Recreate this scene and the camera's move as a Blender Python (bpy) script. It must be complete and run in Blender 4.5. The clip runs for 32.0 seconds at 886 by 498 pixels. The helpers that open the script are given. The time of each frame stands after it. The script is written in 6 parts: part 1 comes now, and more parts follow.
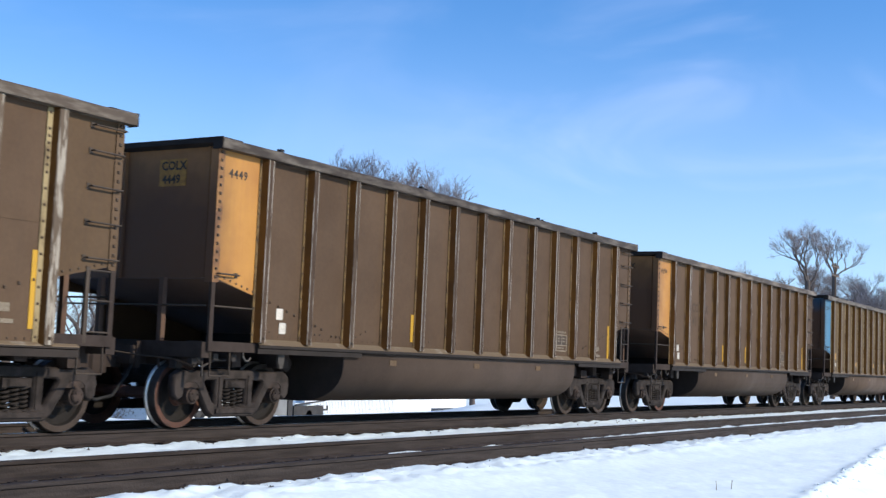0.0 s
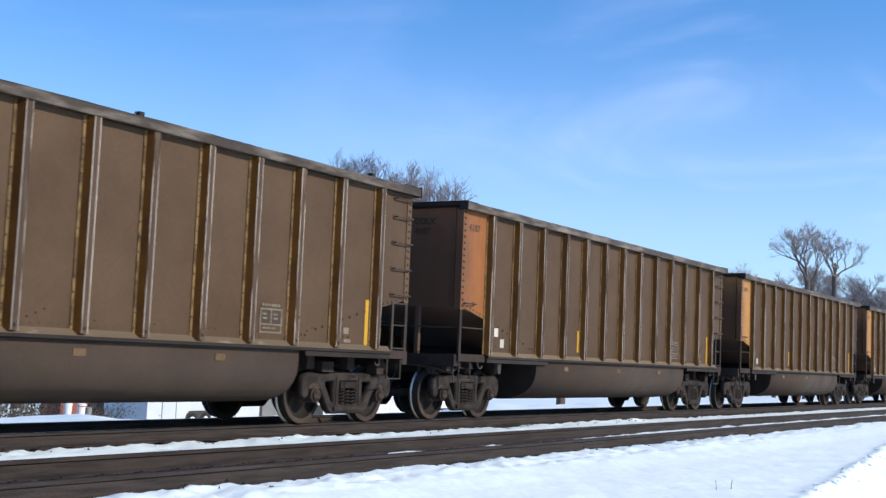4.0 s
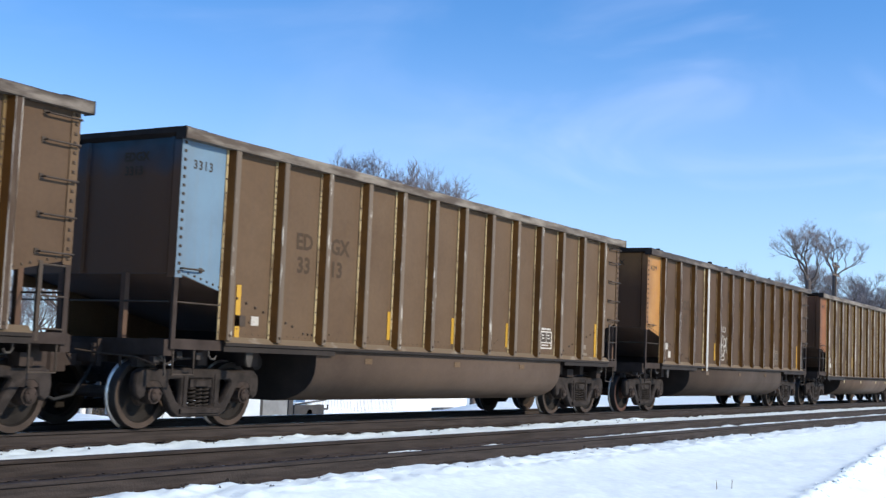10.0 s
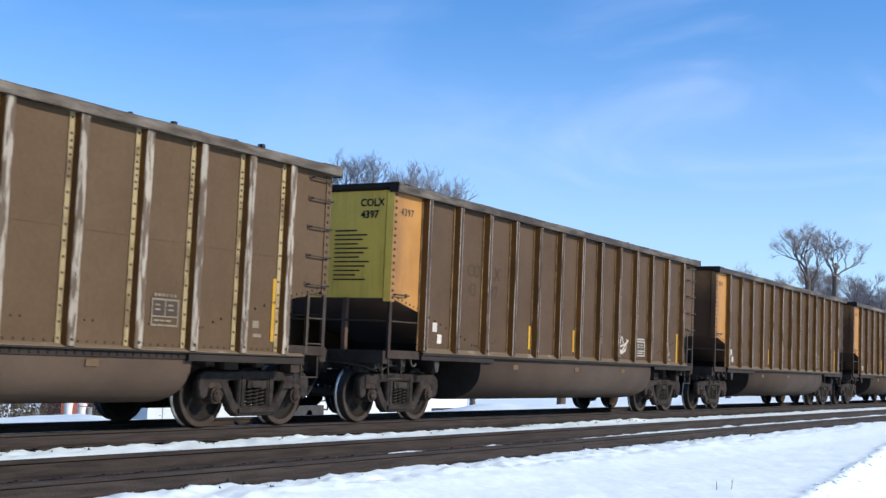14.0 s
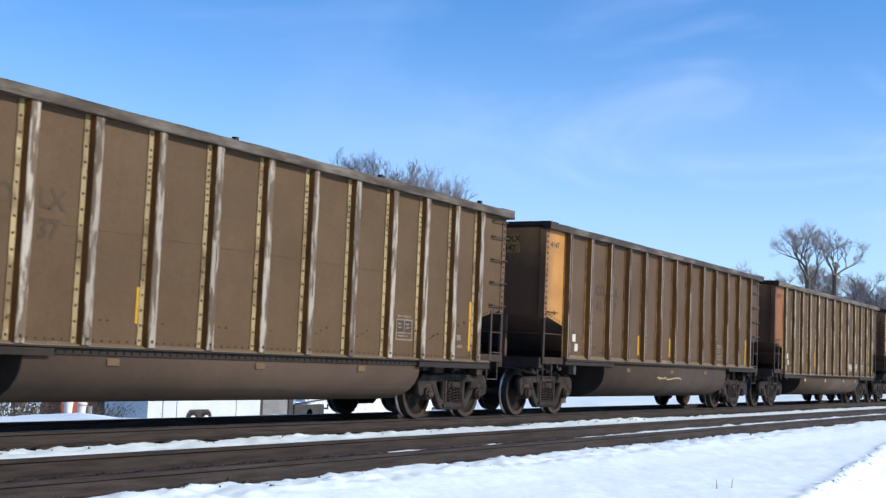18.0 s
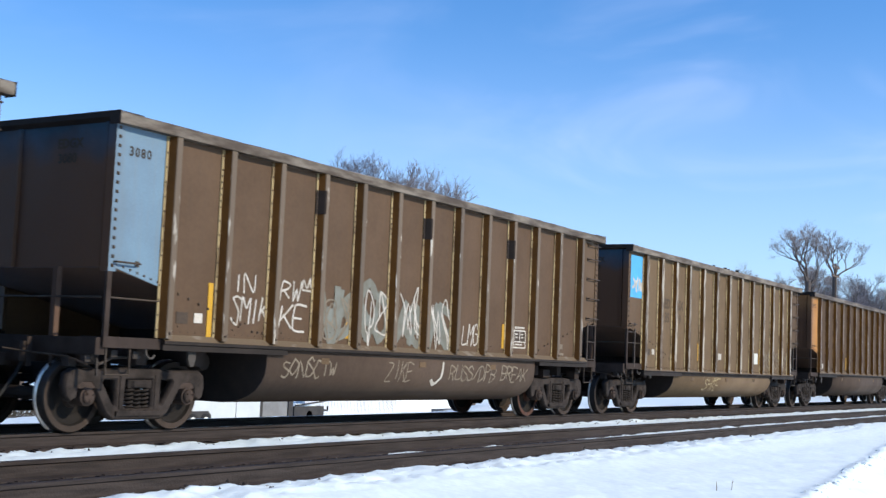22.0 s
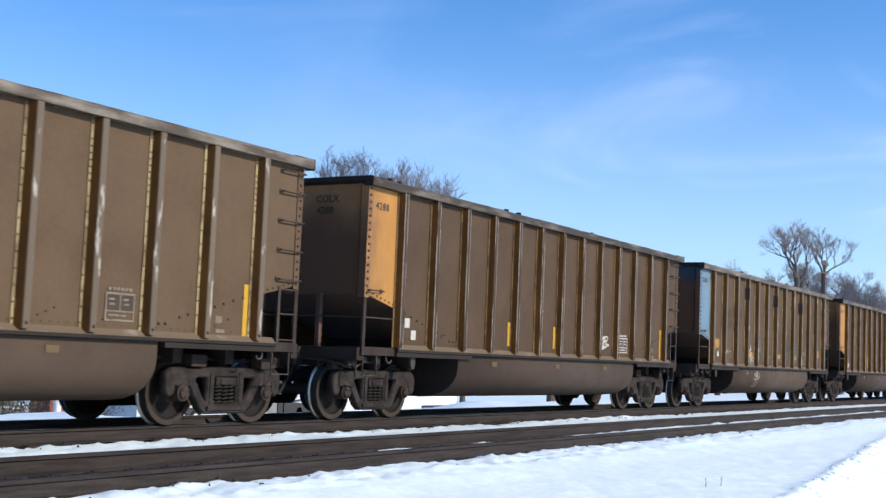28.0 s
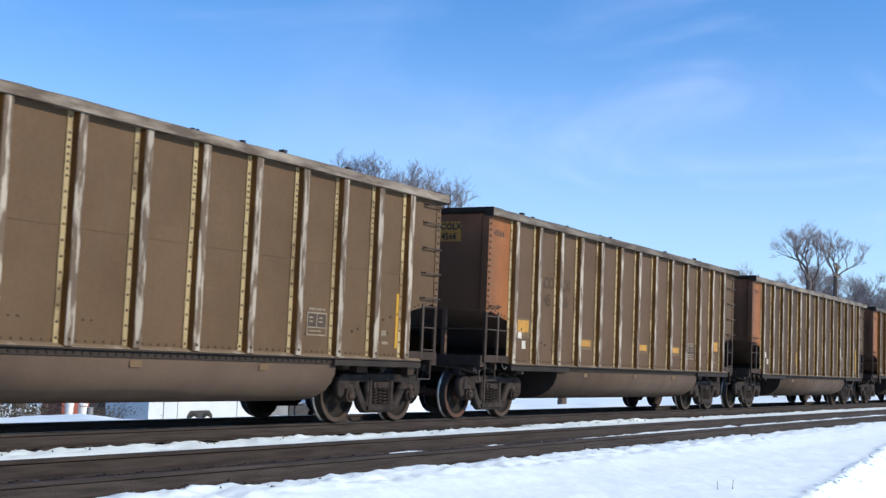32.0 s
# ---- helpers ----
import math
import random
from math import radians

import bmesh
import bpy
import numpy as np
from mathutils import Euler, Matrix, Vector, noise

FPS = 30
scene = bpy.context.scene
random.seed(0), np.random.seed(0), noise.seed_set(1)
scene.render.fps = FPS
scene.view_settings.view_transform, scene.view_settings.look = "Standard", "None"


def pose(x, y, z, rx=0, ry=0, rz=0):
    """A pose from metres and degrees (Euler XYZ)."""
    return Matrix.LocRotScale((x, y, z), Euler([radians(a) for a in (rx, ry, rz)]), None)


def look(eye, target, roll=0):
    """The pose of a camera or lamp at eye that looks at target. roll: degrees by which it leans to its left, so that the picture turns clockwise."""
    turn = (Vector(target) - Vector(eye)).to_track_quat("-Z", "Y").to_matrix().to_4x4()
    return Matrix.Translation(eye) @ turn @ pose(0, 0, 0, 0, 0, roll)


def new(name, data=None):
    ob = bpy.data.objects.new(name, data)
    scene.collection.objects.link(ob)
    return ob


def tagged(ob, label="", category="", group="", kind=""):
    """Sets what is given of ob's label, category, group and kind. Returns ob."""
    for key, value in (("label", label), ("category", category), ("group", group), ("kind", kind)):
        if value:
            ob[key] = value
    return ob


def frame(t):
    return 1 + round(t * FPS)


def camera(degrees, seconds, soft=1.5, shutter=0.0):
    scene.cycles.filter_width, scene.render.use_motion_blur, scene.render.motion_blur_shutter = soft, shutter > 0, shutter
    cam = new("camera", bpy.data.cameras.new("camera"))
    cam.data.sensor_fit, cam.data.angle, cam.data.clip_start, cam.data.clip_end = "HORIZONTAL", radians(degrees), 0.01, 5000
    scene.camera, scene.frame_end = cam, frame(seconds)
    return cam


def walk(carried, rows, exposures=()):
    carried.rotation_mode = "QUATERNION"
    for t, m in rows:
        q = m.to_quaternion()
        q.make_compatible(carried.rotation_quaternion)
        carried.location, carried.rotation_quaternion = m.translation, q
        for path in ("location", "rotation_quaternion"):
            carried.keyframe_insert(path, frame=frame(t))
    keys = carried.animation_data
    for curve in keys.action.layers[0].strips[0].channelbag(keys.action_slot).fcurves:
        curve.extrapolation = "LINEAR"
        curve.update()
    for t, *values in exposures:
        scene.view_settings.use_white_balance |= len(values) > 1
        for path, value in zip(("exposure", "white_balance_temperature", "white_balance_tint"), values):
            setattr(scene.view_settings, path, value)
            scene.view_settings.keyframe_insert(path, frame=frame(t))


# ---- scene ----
# The rail line runs along X; the train's track has its centre on y = 0, the top of the rail is z = 0.
SECONDS = 32.0
EYE = Vector((0.0, -12.80, 1.08))
YAW, PITCH, ROLL = 58.67, 5.097, 2.384   # yaw from +Y towards +X
DEG_PER = 57.2958 / 2196.0

cam = camera(39.29, SECONDS, soft=1.4, shutter=0.04)

# t, small pan to the side, small tilt (in 1/2196 of a radian)
SWAY = [
    (0.0, -.6, .6), (1.0, 0, -.4), (2.0, 0, 0), (3.5, -.6, .2), (5.5, -1.2, 1.5), (7.0, 0, 1.5), (8.0, -.4, 1.4), (9.0, 0, .2),
    (10.0, 0, -.7), (11.0, 0, -1.5), (12.0, 0, -1.4), (13.0, 0, .1), (14.0, 0, .3), (14.5, 0, 0), (16.5, .4, -1.5), (18.5, 0, -1.5),
    (19.5, 0, 0), (20.0, -.2, 1.5), (22.0, 0, 1.5), (23.0, .3, .4), (24.0, .5, 1.5), (24.5, 1.5, 1.3), (25.0, 1.8, 0), (25.5, -1.8, -1.5),
    (26.0, -10.7, -2.4), (26.5, -19.3, -3.1), (27.5, -19.0, -3.5), (28.5, -16, -2.9), (29.0, -13.6, 0), (29.5, -9.7, 1.4), (30.0, -6.2, 1.6),
    (30.5, -3, 1.3), (31.0, -.6, 0), (31.5, .4, -.4), (32.0, 1.5, .2)]


def aim(dx, dy):
    a, b = radians(YAW - dx * DEG_PER), radians(PITCH + dy * DEG_PER)
    way = Vector((math.sin(a) * math.cos(b), math.cos(a) * math.cos(b), math.sin(b)))
    return look(EYE, EYE + way * 10, ROLL)


walk(cam, [(t, aim(dx, dy)) for t, dx, dy in SWAY])

# ------------------------------------------------------------------ light
SUN_EL, SUN_X = 28.0, 14.0      # height of the sun; its turn from -Y towards +X
_a = radians(SUN_X)
SUN_WAY = Vector((math.sin(_a) * math.cos(radians(SUN_EL)), -math.cos(_a) * math.cos(radians(SUN_EL)), math.sin(radians(SUN_EL))))
sun = new("sun", bpy.data.lights.new("sun", "SUN"))
sun.data.energy, sun.data.angle, sun.data.color = 4.4, radians(0.6), (1.0, 0.885, 0.71)
sun.matrix_world = look((0, 0, 40), Vector((0, 0, 40)) - SUN_WAY)
scene.view_settings.exposure = 0.20

world = bpy.data.worlds.new("sky")
scene.world = world
world.use_nodes = True
wn, wl = world.node_tree.nodes, world.node_tree.links
wn.clear()
w_out, w_bg = wn.new("ShaderNodeOutputWorld"), wn.new("ShaderNodeBackground")
w_sky = wn.new("ShaderNodeTexSky")
w_sky.sky_type, w_sky.sun_disc = "NISHITA", False
w_sky.sun_elevation, w_sky.sun_rotation = radians(SUN_EL), math.atan2(SUN_WAY.x, SUN_WAY.y)
w_sky.altitude, w_sky.air_density, w_sky.dust_density, w_sky.ozone_density = 200, 1.0, 0.5, 2.0
w_bg.inputs["Strength"].default_value = 0.113
w_tc = wn.new("ShaderNodeTexCoord")


def w_math(op, a, b=None):
    n = wn.new("ShaderNodeMath")
    n.operation = op
    for i, v in enumerate((a, b)):
        if v is None:
            continue
        if isinstance(v, (int, float)):
            n.inputs[i].default_value = v
        else:
            wl.new(v, n.inputs[i])
    return n.outputs[0]


# thin high cloud: streaked noise on a plane far overhead, thicker in a few broad veils
w_sep = wn.new("ShaderNodeSeparateXYZ")
wl.new(w_tc.outputs["Generated"], w_sep.inputs[0])
w_map = wn.new("ShaderNodeMapping")
w_map.inputs["Scale"].default_value = (2.0, 2.0, 4.6)
w_map.inputs["Rotation"].default_value = (0.0, 0.18, 0.4)
w_map.inputs["Location"].default_value = (0.9, 0.55, 0.1)
wl.new(w_tc.outputs["Generated"], w_map.inputs[0])
w_noise = wn.new("ShaderNodeTexNoise")
w_noise.inputs["Scale"].default_value, w_noise.inputs["Detail"].default_value, w_noise.inputs["Roughness"].default_value = 2.2, 5, 0.5
w_noise.inputs["Distortion"].default_value = 0.6
wl.new(w_map.outputs[0], w_noise.inputs[0])
w_ramp = wn.new("ShaderNodeMapRange")
w_ramp.interpolation_type = "SMOOTHSTEP"
w_ramp.inputs["From Min"].default_value, w_ramp.inputs["From Max"].default_value = 0.45, 0.78
w_ramp.inputs["To Max"].default_value = 0.38
wl.new(w_noise.outputs["Fac"], w_ramp.inputs["Value"])
w_low = wn.new("ShaderNodeMapRange")       # milky towards the horizon
w_low.interpolation_type = "SMOOTHSTEP"
w_low.inputs["From Min"].default_value, w_low.inputs["From Max"].default_value = 0.30, -0.02
w_low.inputs["To Min"].default_value, w_low.inputs["To Max"].default_value = 0.0, 0.42
wl.new(w_sep.outputs["Z"], w_low.inputs["Value"])
w_east = wn.new("ShaderNodeMapRange")      # the veil is thicker down the line
w_east.interpolation_type = "SMOOTHSTEP"
w_east.inputs["From Min"].default_value, w_east.inputs["From Max"].default_value = 0.80, 0.97
w_east.inputs["To Min"].default_value, w_east.inputs["To Max"].default_value = 0.22, 1.30
wl.new(w_sep.outputs["X"], w_east.inputs["Value"])
w_fac = w_math("MINIMUM", w_math("ADD", w_math("MULTIPLY", w_ramp.outputs[0], w_east.outputs[0]), w_low.outputs[0]), 0.8)
w_mix = wn.new("ShaderNodeMix")
w_mix.data_type = "RGBA"
wl.new(w_fac, w_mix.inputs["Factor"])
w_tint = wn.new("ShaderNodeMix")
w_tint.data_type, w_tint.blend_type = "RGBA", "MULTIPLY"
w_tint.inputs["Factor"].default_value = 1.0
wl.new(w_sky.outputs[0], w_tint.inputs["A"])
w_tint.inputs["B"].default_value = (0.58, 1.055, 1.575, 1)
wl.new(w_tint.outputs["Result"], w_mix.inputs["A"])
w_mix.inputs["B"].default_value = (7.6, 8.45, 11.4, 1)
wl.new(w_mix.outputs["Result"], w_bg.inputs["Color"])
wl.new(w_bg.outputs[0], w_out.inputs[0])

# ------------------------------------------------------------------ materials


def surface(name, base, second=None, scale=3.0, rough=0.7, metal=0.0, bump=0.15, grain=60.0, spread=0.12, streak=0.0, streak_color=(0.05, 0.04, 0.03), thresh=(0.35, 0.7), bump_dist=0.01, space="Object", stretch=(1, 1, 1), spec=0.22):
    """A painted, dusty or rusty surface: a broad stain of the second colour, fine grain, optional upright streaks, a little bump."""
    m = bpy.data.materials.new(name)
    m.use_nodes = True
    n, l = m.node_tree.nodes, m.node_tree.links
    b = n["Principled BSDF"]
    second = second or tuple(c * 0.7 for c in base)
    tc = n.new("ShaderNodeTexCoord")
    info = n.new("ShaderNodeObjectInfo")
    off = n.new("ShaderNodeVectorMath")
    off.operation = "SCALE"
    off.inputs[0].default_value = (37.0, 61.0, 23.0)
    l.new(info.outputs["Random"], off.inputs["Scale"])
    add = n.new("ShaderNodeVectorMath")
    l.new(tc.outputs[space], add.inputs[0])
    if space == "Object":
        l.new(off.outputs[0], add.inputs[1])
    big, fine = n.new("ShaderNodeTexNoise"), n.new("ShaderNodeTexNoise")
    big.inputs["Scale"].default_value, big.inputs["Detail"].default_value, big.inputs["Roughness"].default_value = scale, 5, 0.6
    fine.inputs["Scale"].default_value, fine.inputs["Detail"].default_value = grain, 3
    mp0 = n.new("ShaderNodeMapping")
    mp0.inputs["Scale"].default_value = stretch
    l.new(add.outputs[0], mp0.inputs[0])
    l.new(mp0.outputs[0], big.inputs["Vector"])
    l.new(add.outputs[0], fine.inputs["Vector"])
    b.inputs["Specular IOR Level"].default_value = spec
    ramp = n.new("ShaderNodeMapRange")
    ramp.inputs["From Min"].default_value, ramp.inputs["From Max"].default_value = thresh
    l.new(big.outputs["Fac"], ramp.inputs["Value"])
    mix = n.new("ShaderNodeMix")
    mix.data_type = "RGBA"
    mix.inputs["A"].default_value, mix.inputs["B"].default_value = (*base, 1), (*second, 1)
    l.new(ramp.outputs[0], mix.inputs["Factor"])
    last = mix.outputs["Result"]
    if streak > 0:
        mp = n.new("ShaderNodeMapping")
        mp.inputs["Scale"].default_value = (9.0, 9.0, 0.7)
        l.new(add.outputs[0], mp.inputs[0])
        st = n.new("ShaderNodeTexNoise")
        st.inputs["Scale"].default_value, st.inputs["Detail"].default_value = 1.6, 4
        l.new(mp.outputs[0], st.inputs["Vector"])
        sr = n.new("ShaderNodeMapRange")
        sr.inputs["From Min"].default_value, sr.inputs["From Max"].default_value, sr.inputs["To Max"].default_value = 0.48, 0.75, streak
        l.new(st.outputs["Fac"], sr.inputs["Value"])
        sm = n.new("ShaderNodeMix")
        sm.data_type = "RGBA"
        sm.inputs["B"].default_value = (*streak_color, 1)
        l.new(sr.outputs[0], sm.inputs["Factor"])
        l.new(last, sm.inputs["A"])
        last = sm.outputs["Result"]
    hsv = n.new("ShaderNodeHueSaturation")
    vary = n.new("ShaderNodeMath")
    vary.operation = "MULTIPLY_ADD"
    vary.inputs[1].default_value, vary.inputs[2].default_value = spread, 1 - spread / 2
    l.new(info.outputs["Random"], vary.inputs[0])
    vf = n.new("ShaderNodeMath")
    vf.operation = "MULTIPLY_ADD"
    vf.inputs[1].default_value = 0.28
    l.new(fine.outputs["Fac"], vf.inputs[0])
    sub = n.new("ShaderNodeMath")
    sub.operation = "SUBTRACT"
    l.new(vary.outputs[0], sub.inputs[0])
    sub.inputs[1].default_value = 0.14
    l.new(sub.outputs[0], vf.inputs[2])
    l.new(vf.outputs[0], hsv.inputs["Value"])
    l.new(last, hsv.inputs["Color"])
    l.new(hsv.outputs[0], b.inputs["Base Color"])
    b.inputs["Roughness"].default_value, b.inputs["Metallic"].default_value = rough, metal
    rr = n.new("ShaderNodeMapRange")
    rr.inputs["To Min"].default_value, rr.inputs["To Max"].default_value = max(0.05, rough - 0.12), min(1, rough + 0.12)
    l.new(big.outputs["Fac"], rr.inputs["Value"])
    l.new(rr.outputs[0], b.inputs["Roughness"])
    if bump:
        bp = n.new("ShaderNodeBump")
        bp.inputs["Strength"].default_value, bp.inputs["Distance"].default_value = bump, bump_dist
        l.new(fine.outputs["Fac"], bp.inputs["Height"])
        l.new(bp.outputs[0], b.inputs["Normal"])
    return m


DUST_A = surface("dusty_brown_paint", (0.0770, 0.0456, 0.0245), (0.0581, 0.0334, 0.0176), 0.9, 0.66, streak=0.25, streak_color=(0.0580, 0.0394, 0.0264), spread=0.05, spec=0.2, grain=17)
DUST_LITE = surface("light_dusty_brown_paint", (0.0908, 0.0549, 0.0308), (0.0704, 0.0418, 0.0233), 0.9, 0.66, streak=0.25, streak_color=(0.0660, 0.0454, 0.0308), spread=0.05, spec=0.2, grain=17)
DUST_DIM = surface("dark_dusty_brown_paint", (0.0612, 0.0371, 0.0211), (0.0464, 0.0277, 0.0160), 0.9, 0.66, streak=0.25, streak_color=(0.0500, 0.0343, 0.0242), spread=0.05, spec=0.2, grain=17)
DUST_OLIVE = surface("dusty_yellow_olive_paint", (0.1078, 0.0713, 0.0333), (0.0866, 0.0553, 0.0257), 0.8, 0.66, streak=0.22, streak_color=(0.0725, 0.0497, 0.0304), spread=0.05, spec=0.2, grain=17)
DUST_S = surface("dusty_pale_tan_paint", (0.1280, 0.0840, 0.0430), (0.1000, 0.0640, 0.0330), 0.9, 0.66, streak=0.25, streak_color=(0.085, 0.058, 0.034), spread=0.05, spec=0.2, grain=17)
DUST_B = surface("dusty_tan_paint", (0.1038, 0.0645, 0.0346), (0.0814, 0.0487, 0.0260), 0.9, 0.66, streak=0.25, streak_color=(0.0756, 0.0503, 0.0342), spread=0.05, spec=0.2, grain=17)
DUST_C = surface("dusty_olive_paint", (0.0892, 0.0541, 0.0269), (0.0692, 0.0406, 0.0199), 0.8, 0.66, streak=0.22, streak_color=(0.064, 0.043, 0.028), spread=0.05, spec=0.2, grain=17)
GREY_PANEL = surface("grey_patched_panel", (0.14, 0.135, 0.105), (0.115, 0.10, 0.075), 0.9, 0.55, streak=0.3, spread=0.1)
TUB = surface("dusty_tub_paint", (0.0630, 0.0441, 0.0333), (0.0498, 0.0349, 0.0266), 1.3, 0.66, streak=0.2, streak_color=(0.0564, 0.0407, 0.0321), spread=0.2, spec=0.12, grain=17)
TUB_C = surface("dusty_tan_tub_paint", (0.0921, 0.0635, 0.0457), (0.0724, 0.0493, 0.0361), 1.3, 0.66, streak=0.2, streak_color=(0.0799, 0.0552, 0.0429), spread=0.25, spec=0.12, grain=17)
TUB_S = surface("pale_dusty_tub_paint", (0.1500, 0.1020, 0.0600), (0.1180, 0.0800, 0.0480), 1.3, 0.66, streak=0.25, streak_color=(0.10, 0.068, 0.042), spread=0.1, spec=0.12, grain=17)
ORANGE = surface("orange_paint", (0.40, 0.195, 0.046), (0.32, 0.145, 0.036), 1.6, 0.45, streak=0.22, streak_color=(0.22, 0.10, 0.05), spread=0.14)
RED = surface("rust_orange_paint", (0.235, 0.085, 0.020), (0.175, 0.060, 0.016), 1.6, 0.5, streak=0.3, streak_color=(0.13, 0.052, 0.028), spread=0.14)
BLUE = surface("blue_paint", (0.0616, 0.1840, 0.2940), (0.0560, 0.1484, 0.2352), 1.4, 0.5, streak=0.25, streak_color=(0.12, 0.14, 0.16), spread=0.14)
PALE = surface("pale_blue_paint", (0.135, 0.215, 0.285), (0.115, 0.175, 0.235), 1.4, 0.5, streak=0.25, streak_color=(0.16, 0.17, 0.17), spread=0.14)
SKYBLUE = surface("bright_blue_paint", (0.07, 0.34, 0.62), (0.065, 0.29, 0.53), 1.4, 0.4, streak=0.1, spread=0.05)
LIME = surface("yellow_green_paint", (0.95, 0.60, 0.10), (0.82, 0.51, 0.085), 1.4, 0.5, streak=0.15, spread=0.05)
AMBER = surface("amber_paint", (0.45, 0.235, 0.066), (0.34, 0.165, 0.045), 1.4, 0.5, streak=0.25, streak_color=(0.20, 0.10, 0.05), spread=0.1)
WORN_ORANGE = surface("worn_orange_edge", (0.25, 0.125, 0.045), (0.13, 0.066, 0.034), 4.0, 0.55, spread=0.2, thresh=(0.4, 0.6))
# brown of the post webs, deepened for the shade on that side
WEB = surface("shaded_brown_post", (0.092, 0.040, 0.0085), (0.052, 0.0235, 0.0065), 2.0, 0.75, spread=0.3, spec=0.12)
WEB_A = surface("shade_dark_brown_post", (0.084, 0.034, 0.0055), (0.048, 0.0200, 0.0045), 2.0, 0.75, spread=0.3, spec=0.12)
FLANGE = surface("tan_rivet_flange", (0.150, 0.098, 0.043), (0.068, 0.043, 0.022), 5.0, 0.65, spec=0.1, spread=0.35, thresh=(0.46, 0.58), stretch=(1, 1, 0.7))
FLANGE_C = surface("cream_rivet_flange", (0.29, 0.225, 0.120), (0.14, 0.10, 0.055), 2.6, 0.6, spec=0.15, spread=0.3, thresh=(0.48, 0.6), stretch=(1, 1, 0.6))
FACE_A = surface("rubbed_brown_face", (0.060, 0.038, 0.025), (0.095, 0.070, 0.051), 3.2, 0.7, thresh=(0.5, 0.7), spread=0.3, stretch=(3, 3, 0.5), spec=0.15)
FACE_C = surface("worn_pale_face", (0.30, 0.262, 0.21), (0.095, 0.066, 0.043), 6.0, 0.55, thresh=(0.45, 0.53), spread=0.35, stretch=(2.2, 3, 0.30))
FACE_B = surface("chipped_brown_face", (0.115, 0.084, 0.056), (0.36, 0.33, 0.28), 4.5, 0.5, thresh=(0.60, 0.66), spread=0.3, stretch=(2.2, 3, 0.45), spec=0.25)
# pale broken line for the highlight along a rubbed post edge
EDGE_A = surface("worn_edge_highlight", (0.40, 0.35, 0.29), (0.070, 0.046, 0.030), 3.4, 0.5, spec=0.2, thresh=(0.50, 0.60), spread=0.4, stretch=(3, 3, 0.30))
FACE_W = surface("white_post_face", (0.46, 0.44, 0.40), (0.32, 0.30, 0.27), 3.0, 0.5, thresh=(0.42, 0.58), stretch=(3, 3, 0.4))
CHORD = surface("scuffed_chord_steel", (0.060, 0.044, 0.032), (0.185, 0.160, 0.130), 2.0, 0.6, spec=0.2, spread=0.5, thresh=(0.40, 0.66), stretch=(0.6, 2, 3), grain=25)
CHORD_A = surface("dark_chord_steel", (0.046, 0.034, 0.026), (0.165, 0.140, 0.115), 2.0, 0.6, spec=0.2, spread=0.45, thresh=(0.46, 0.68), stretch=(0.6, 2, 3), grain=25)
RIVET = surface("dark_rivet", (0.065, 0.045, 0.03), rough=0.6, bump=0)
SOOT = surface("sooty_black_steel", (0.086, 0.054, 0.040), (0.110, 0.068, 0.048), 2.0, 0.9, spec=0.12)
# black of burnt and sooty steel, also the shade on the tub ends
SOOT_SHADE_BLACK = surface("coal_and_shade_black", (0.024, 0.019, 0.017), (0.036, 0.028, 0.024), 3.0, 0.9, spec=0.1)
GRIME = surface("grimy_underframe", (0.044, 0.032, 0.027), (0.026, 0.019, 0.016), 3.0, 0.85, spec=0.15)
TRUCK = surface("dusty_cast_steel", (0.031, 0.0240, 0.0212), (0.015, 0.0116, 0.0102), 5.0, 0.85, bump=0.5, spread=0.3, spec=0.2, thresh=(0.42, 0.6))
WHEEL = surface("dusty_wheel_face", (0.046, 0.031, 0.023), (0.026, 0.018, 0.014), 4.0, 0.75, bump=0.3, spread=0.3, spec=0.25)
WHEEL_RED = surface("rusty_wheel_face", (0.085, 0.036, 0.024), (0.045, 0.025, 0.019), 4.0, 0.75, bump=0.3, spec=0.25)
RUSTCAP = surface("rusty_bearing_cap", (0.044, 0.030, 0.024), (0.022, 0.0165, 0.014), 6.0, 0.8, bump=0.4, spread=0.3, spec=0.2, thresh=(0.42, 0.6))
# wheel plate inside the rim, its shadow painted in as a darker colour
PLATE = surface("shaded_wheel_plate", (0.014, 0.0112, 0.0095), (0.009, 0.0074, 0.0064), 4.0, 0.85, bump=0.3, spec=0.2)
TREAD = surface("dull_tread", (0.050, 0.044, 0.040), (0.030, 0.026, 0.024), 6.0, 0.45, metal=0.2, bump=0.05)
SHINE = surface("polished_flange", (0.50, 0.48, 0.46), (0.30, 0.28, 0.26), 6.0, 0.35, metal=0.9, bump=0.05)
SPRING = surface("spring_steel", (0.024, 0.0185, 0.0155), (0.012, 0.0095, 0.008), 5.0, 0.85, spec=0.2)
IRON = surface("grab_iron_steel", (0.058, 0.042, 0.030), (0.032, 0.023, 0.017), 5.0, 0.6)
BRACKET = surface("pale_worn_steel", (0.055, 0.047, 0.040), (0.03, 0.025, 0.021), 4.0, 0.6)
GEAR = surface("rusty_brake_gear", (0.032, 0.0235, 0.020), (0.017, 0.0135, 0.012), 6.0, 0.65, spread=0.4, spec=0.35, thresh=(0.42, 0.6))
YELLOW = surface("yellow_reflective_strip", (0.46, 0.26, 0.025), (0.36, 0.20, 0.022), 5.0, 0.4, spread=0.2)
PATCH = surface("orange_yellow_patch", (0.41, 0.215, 0.034), (0.28, 0.145, 0.030), 3.0, 0.5, spread=0.3)
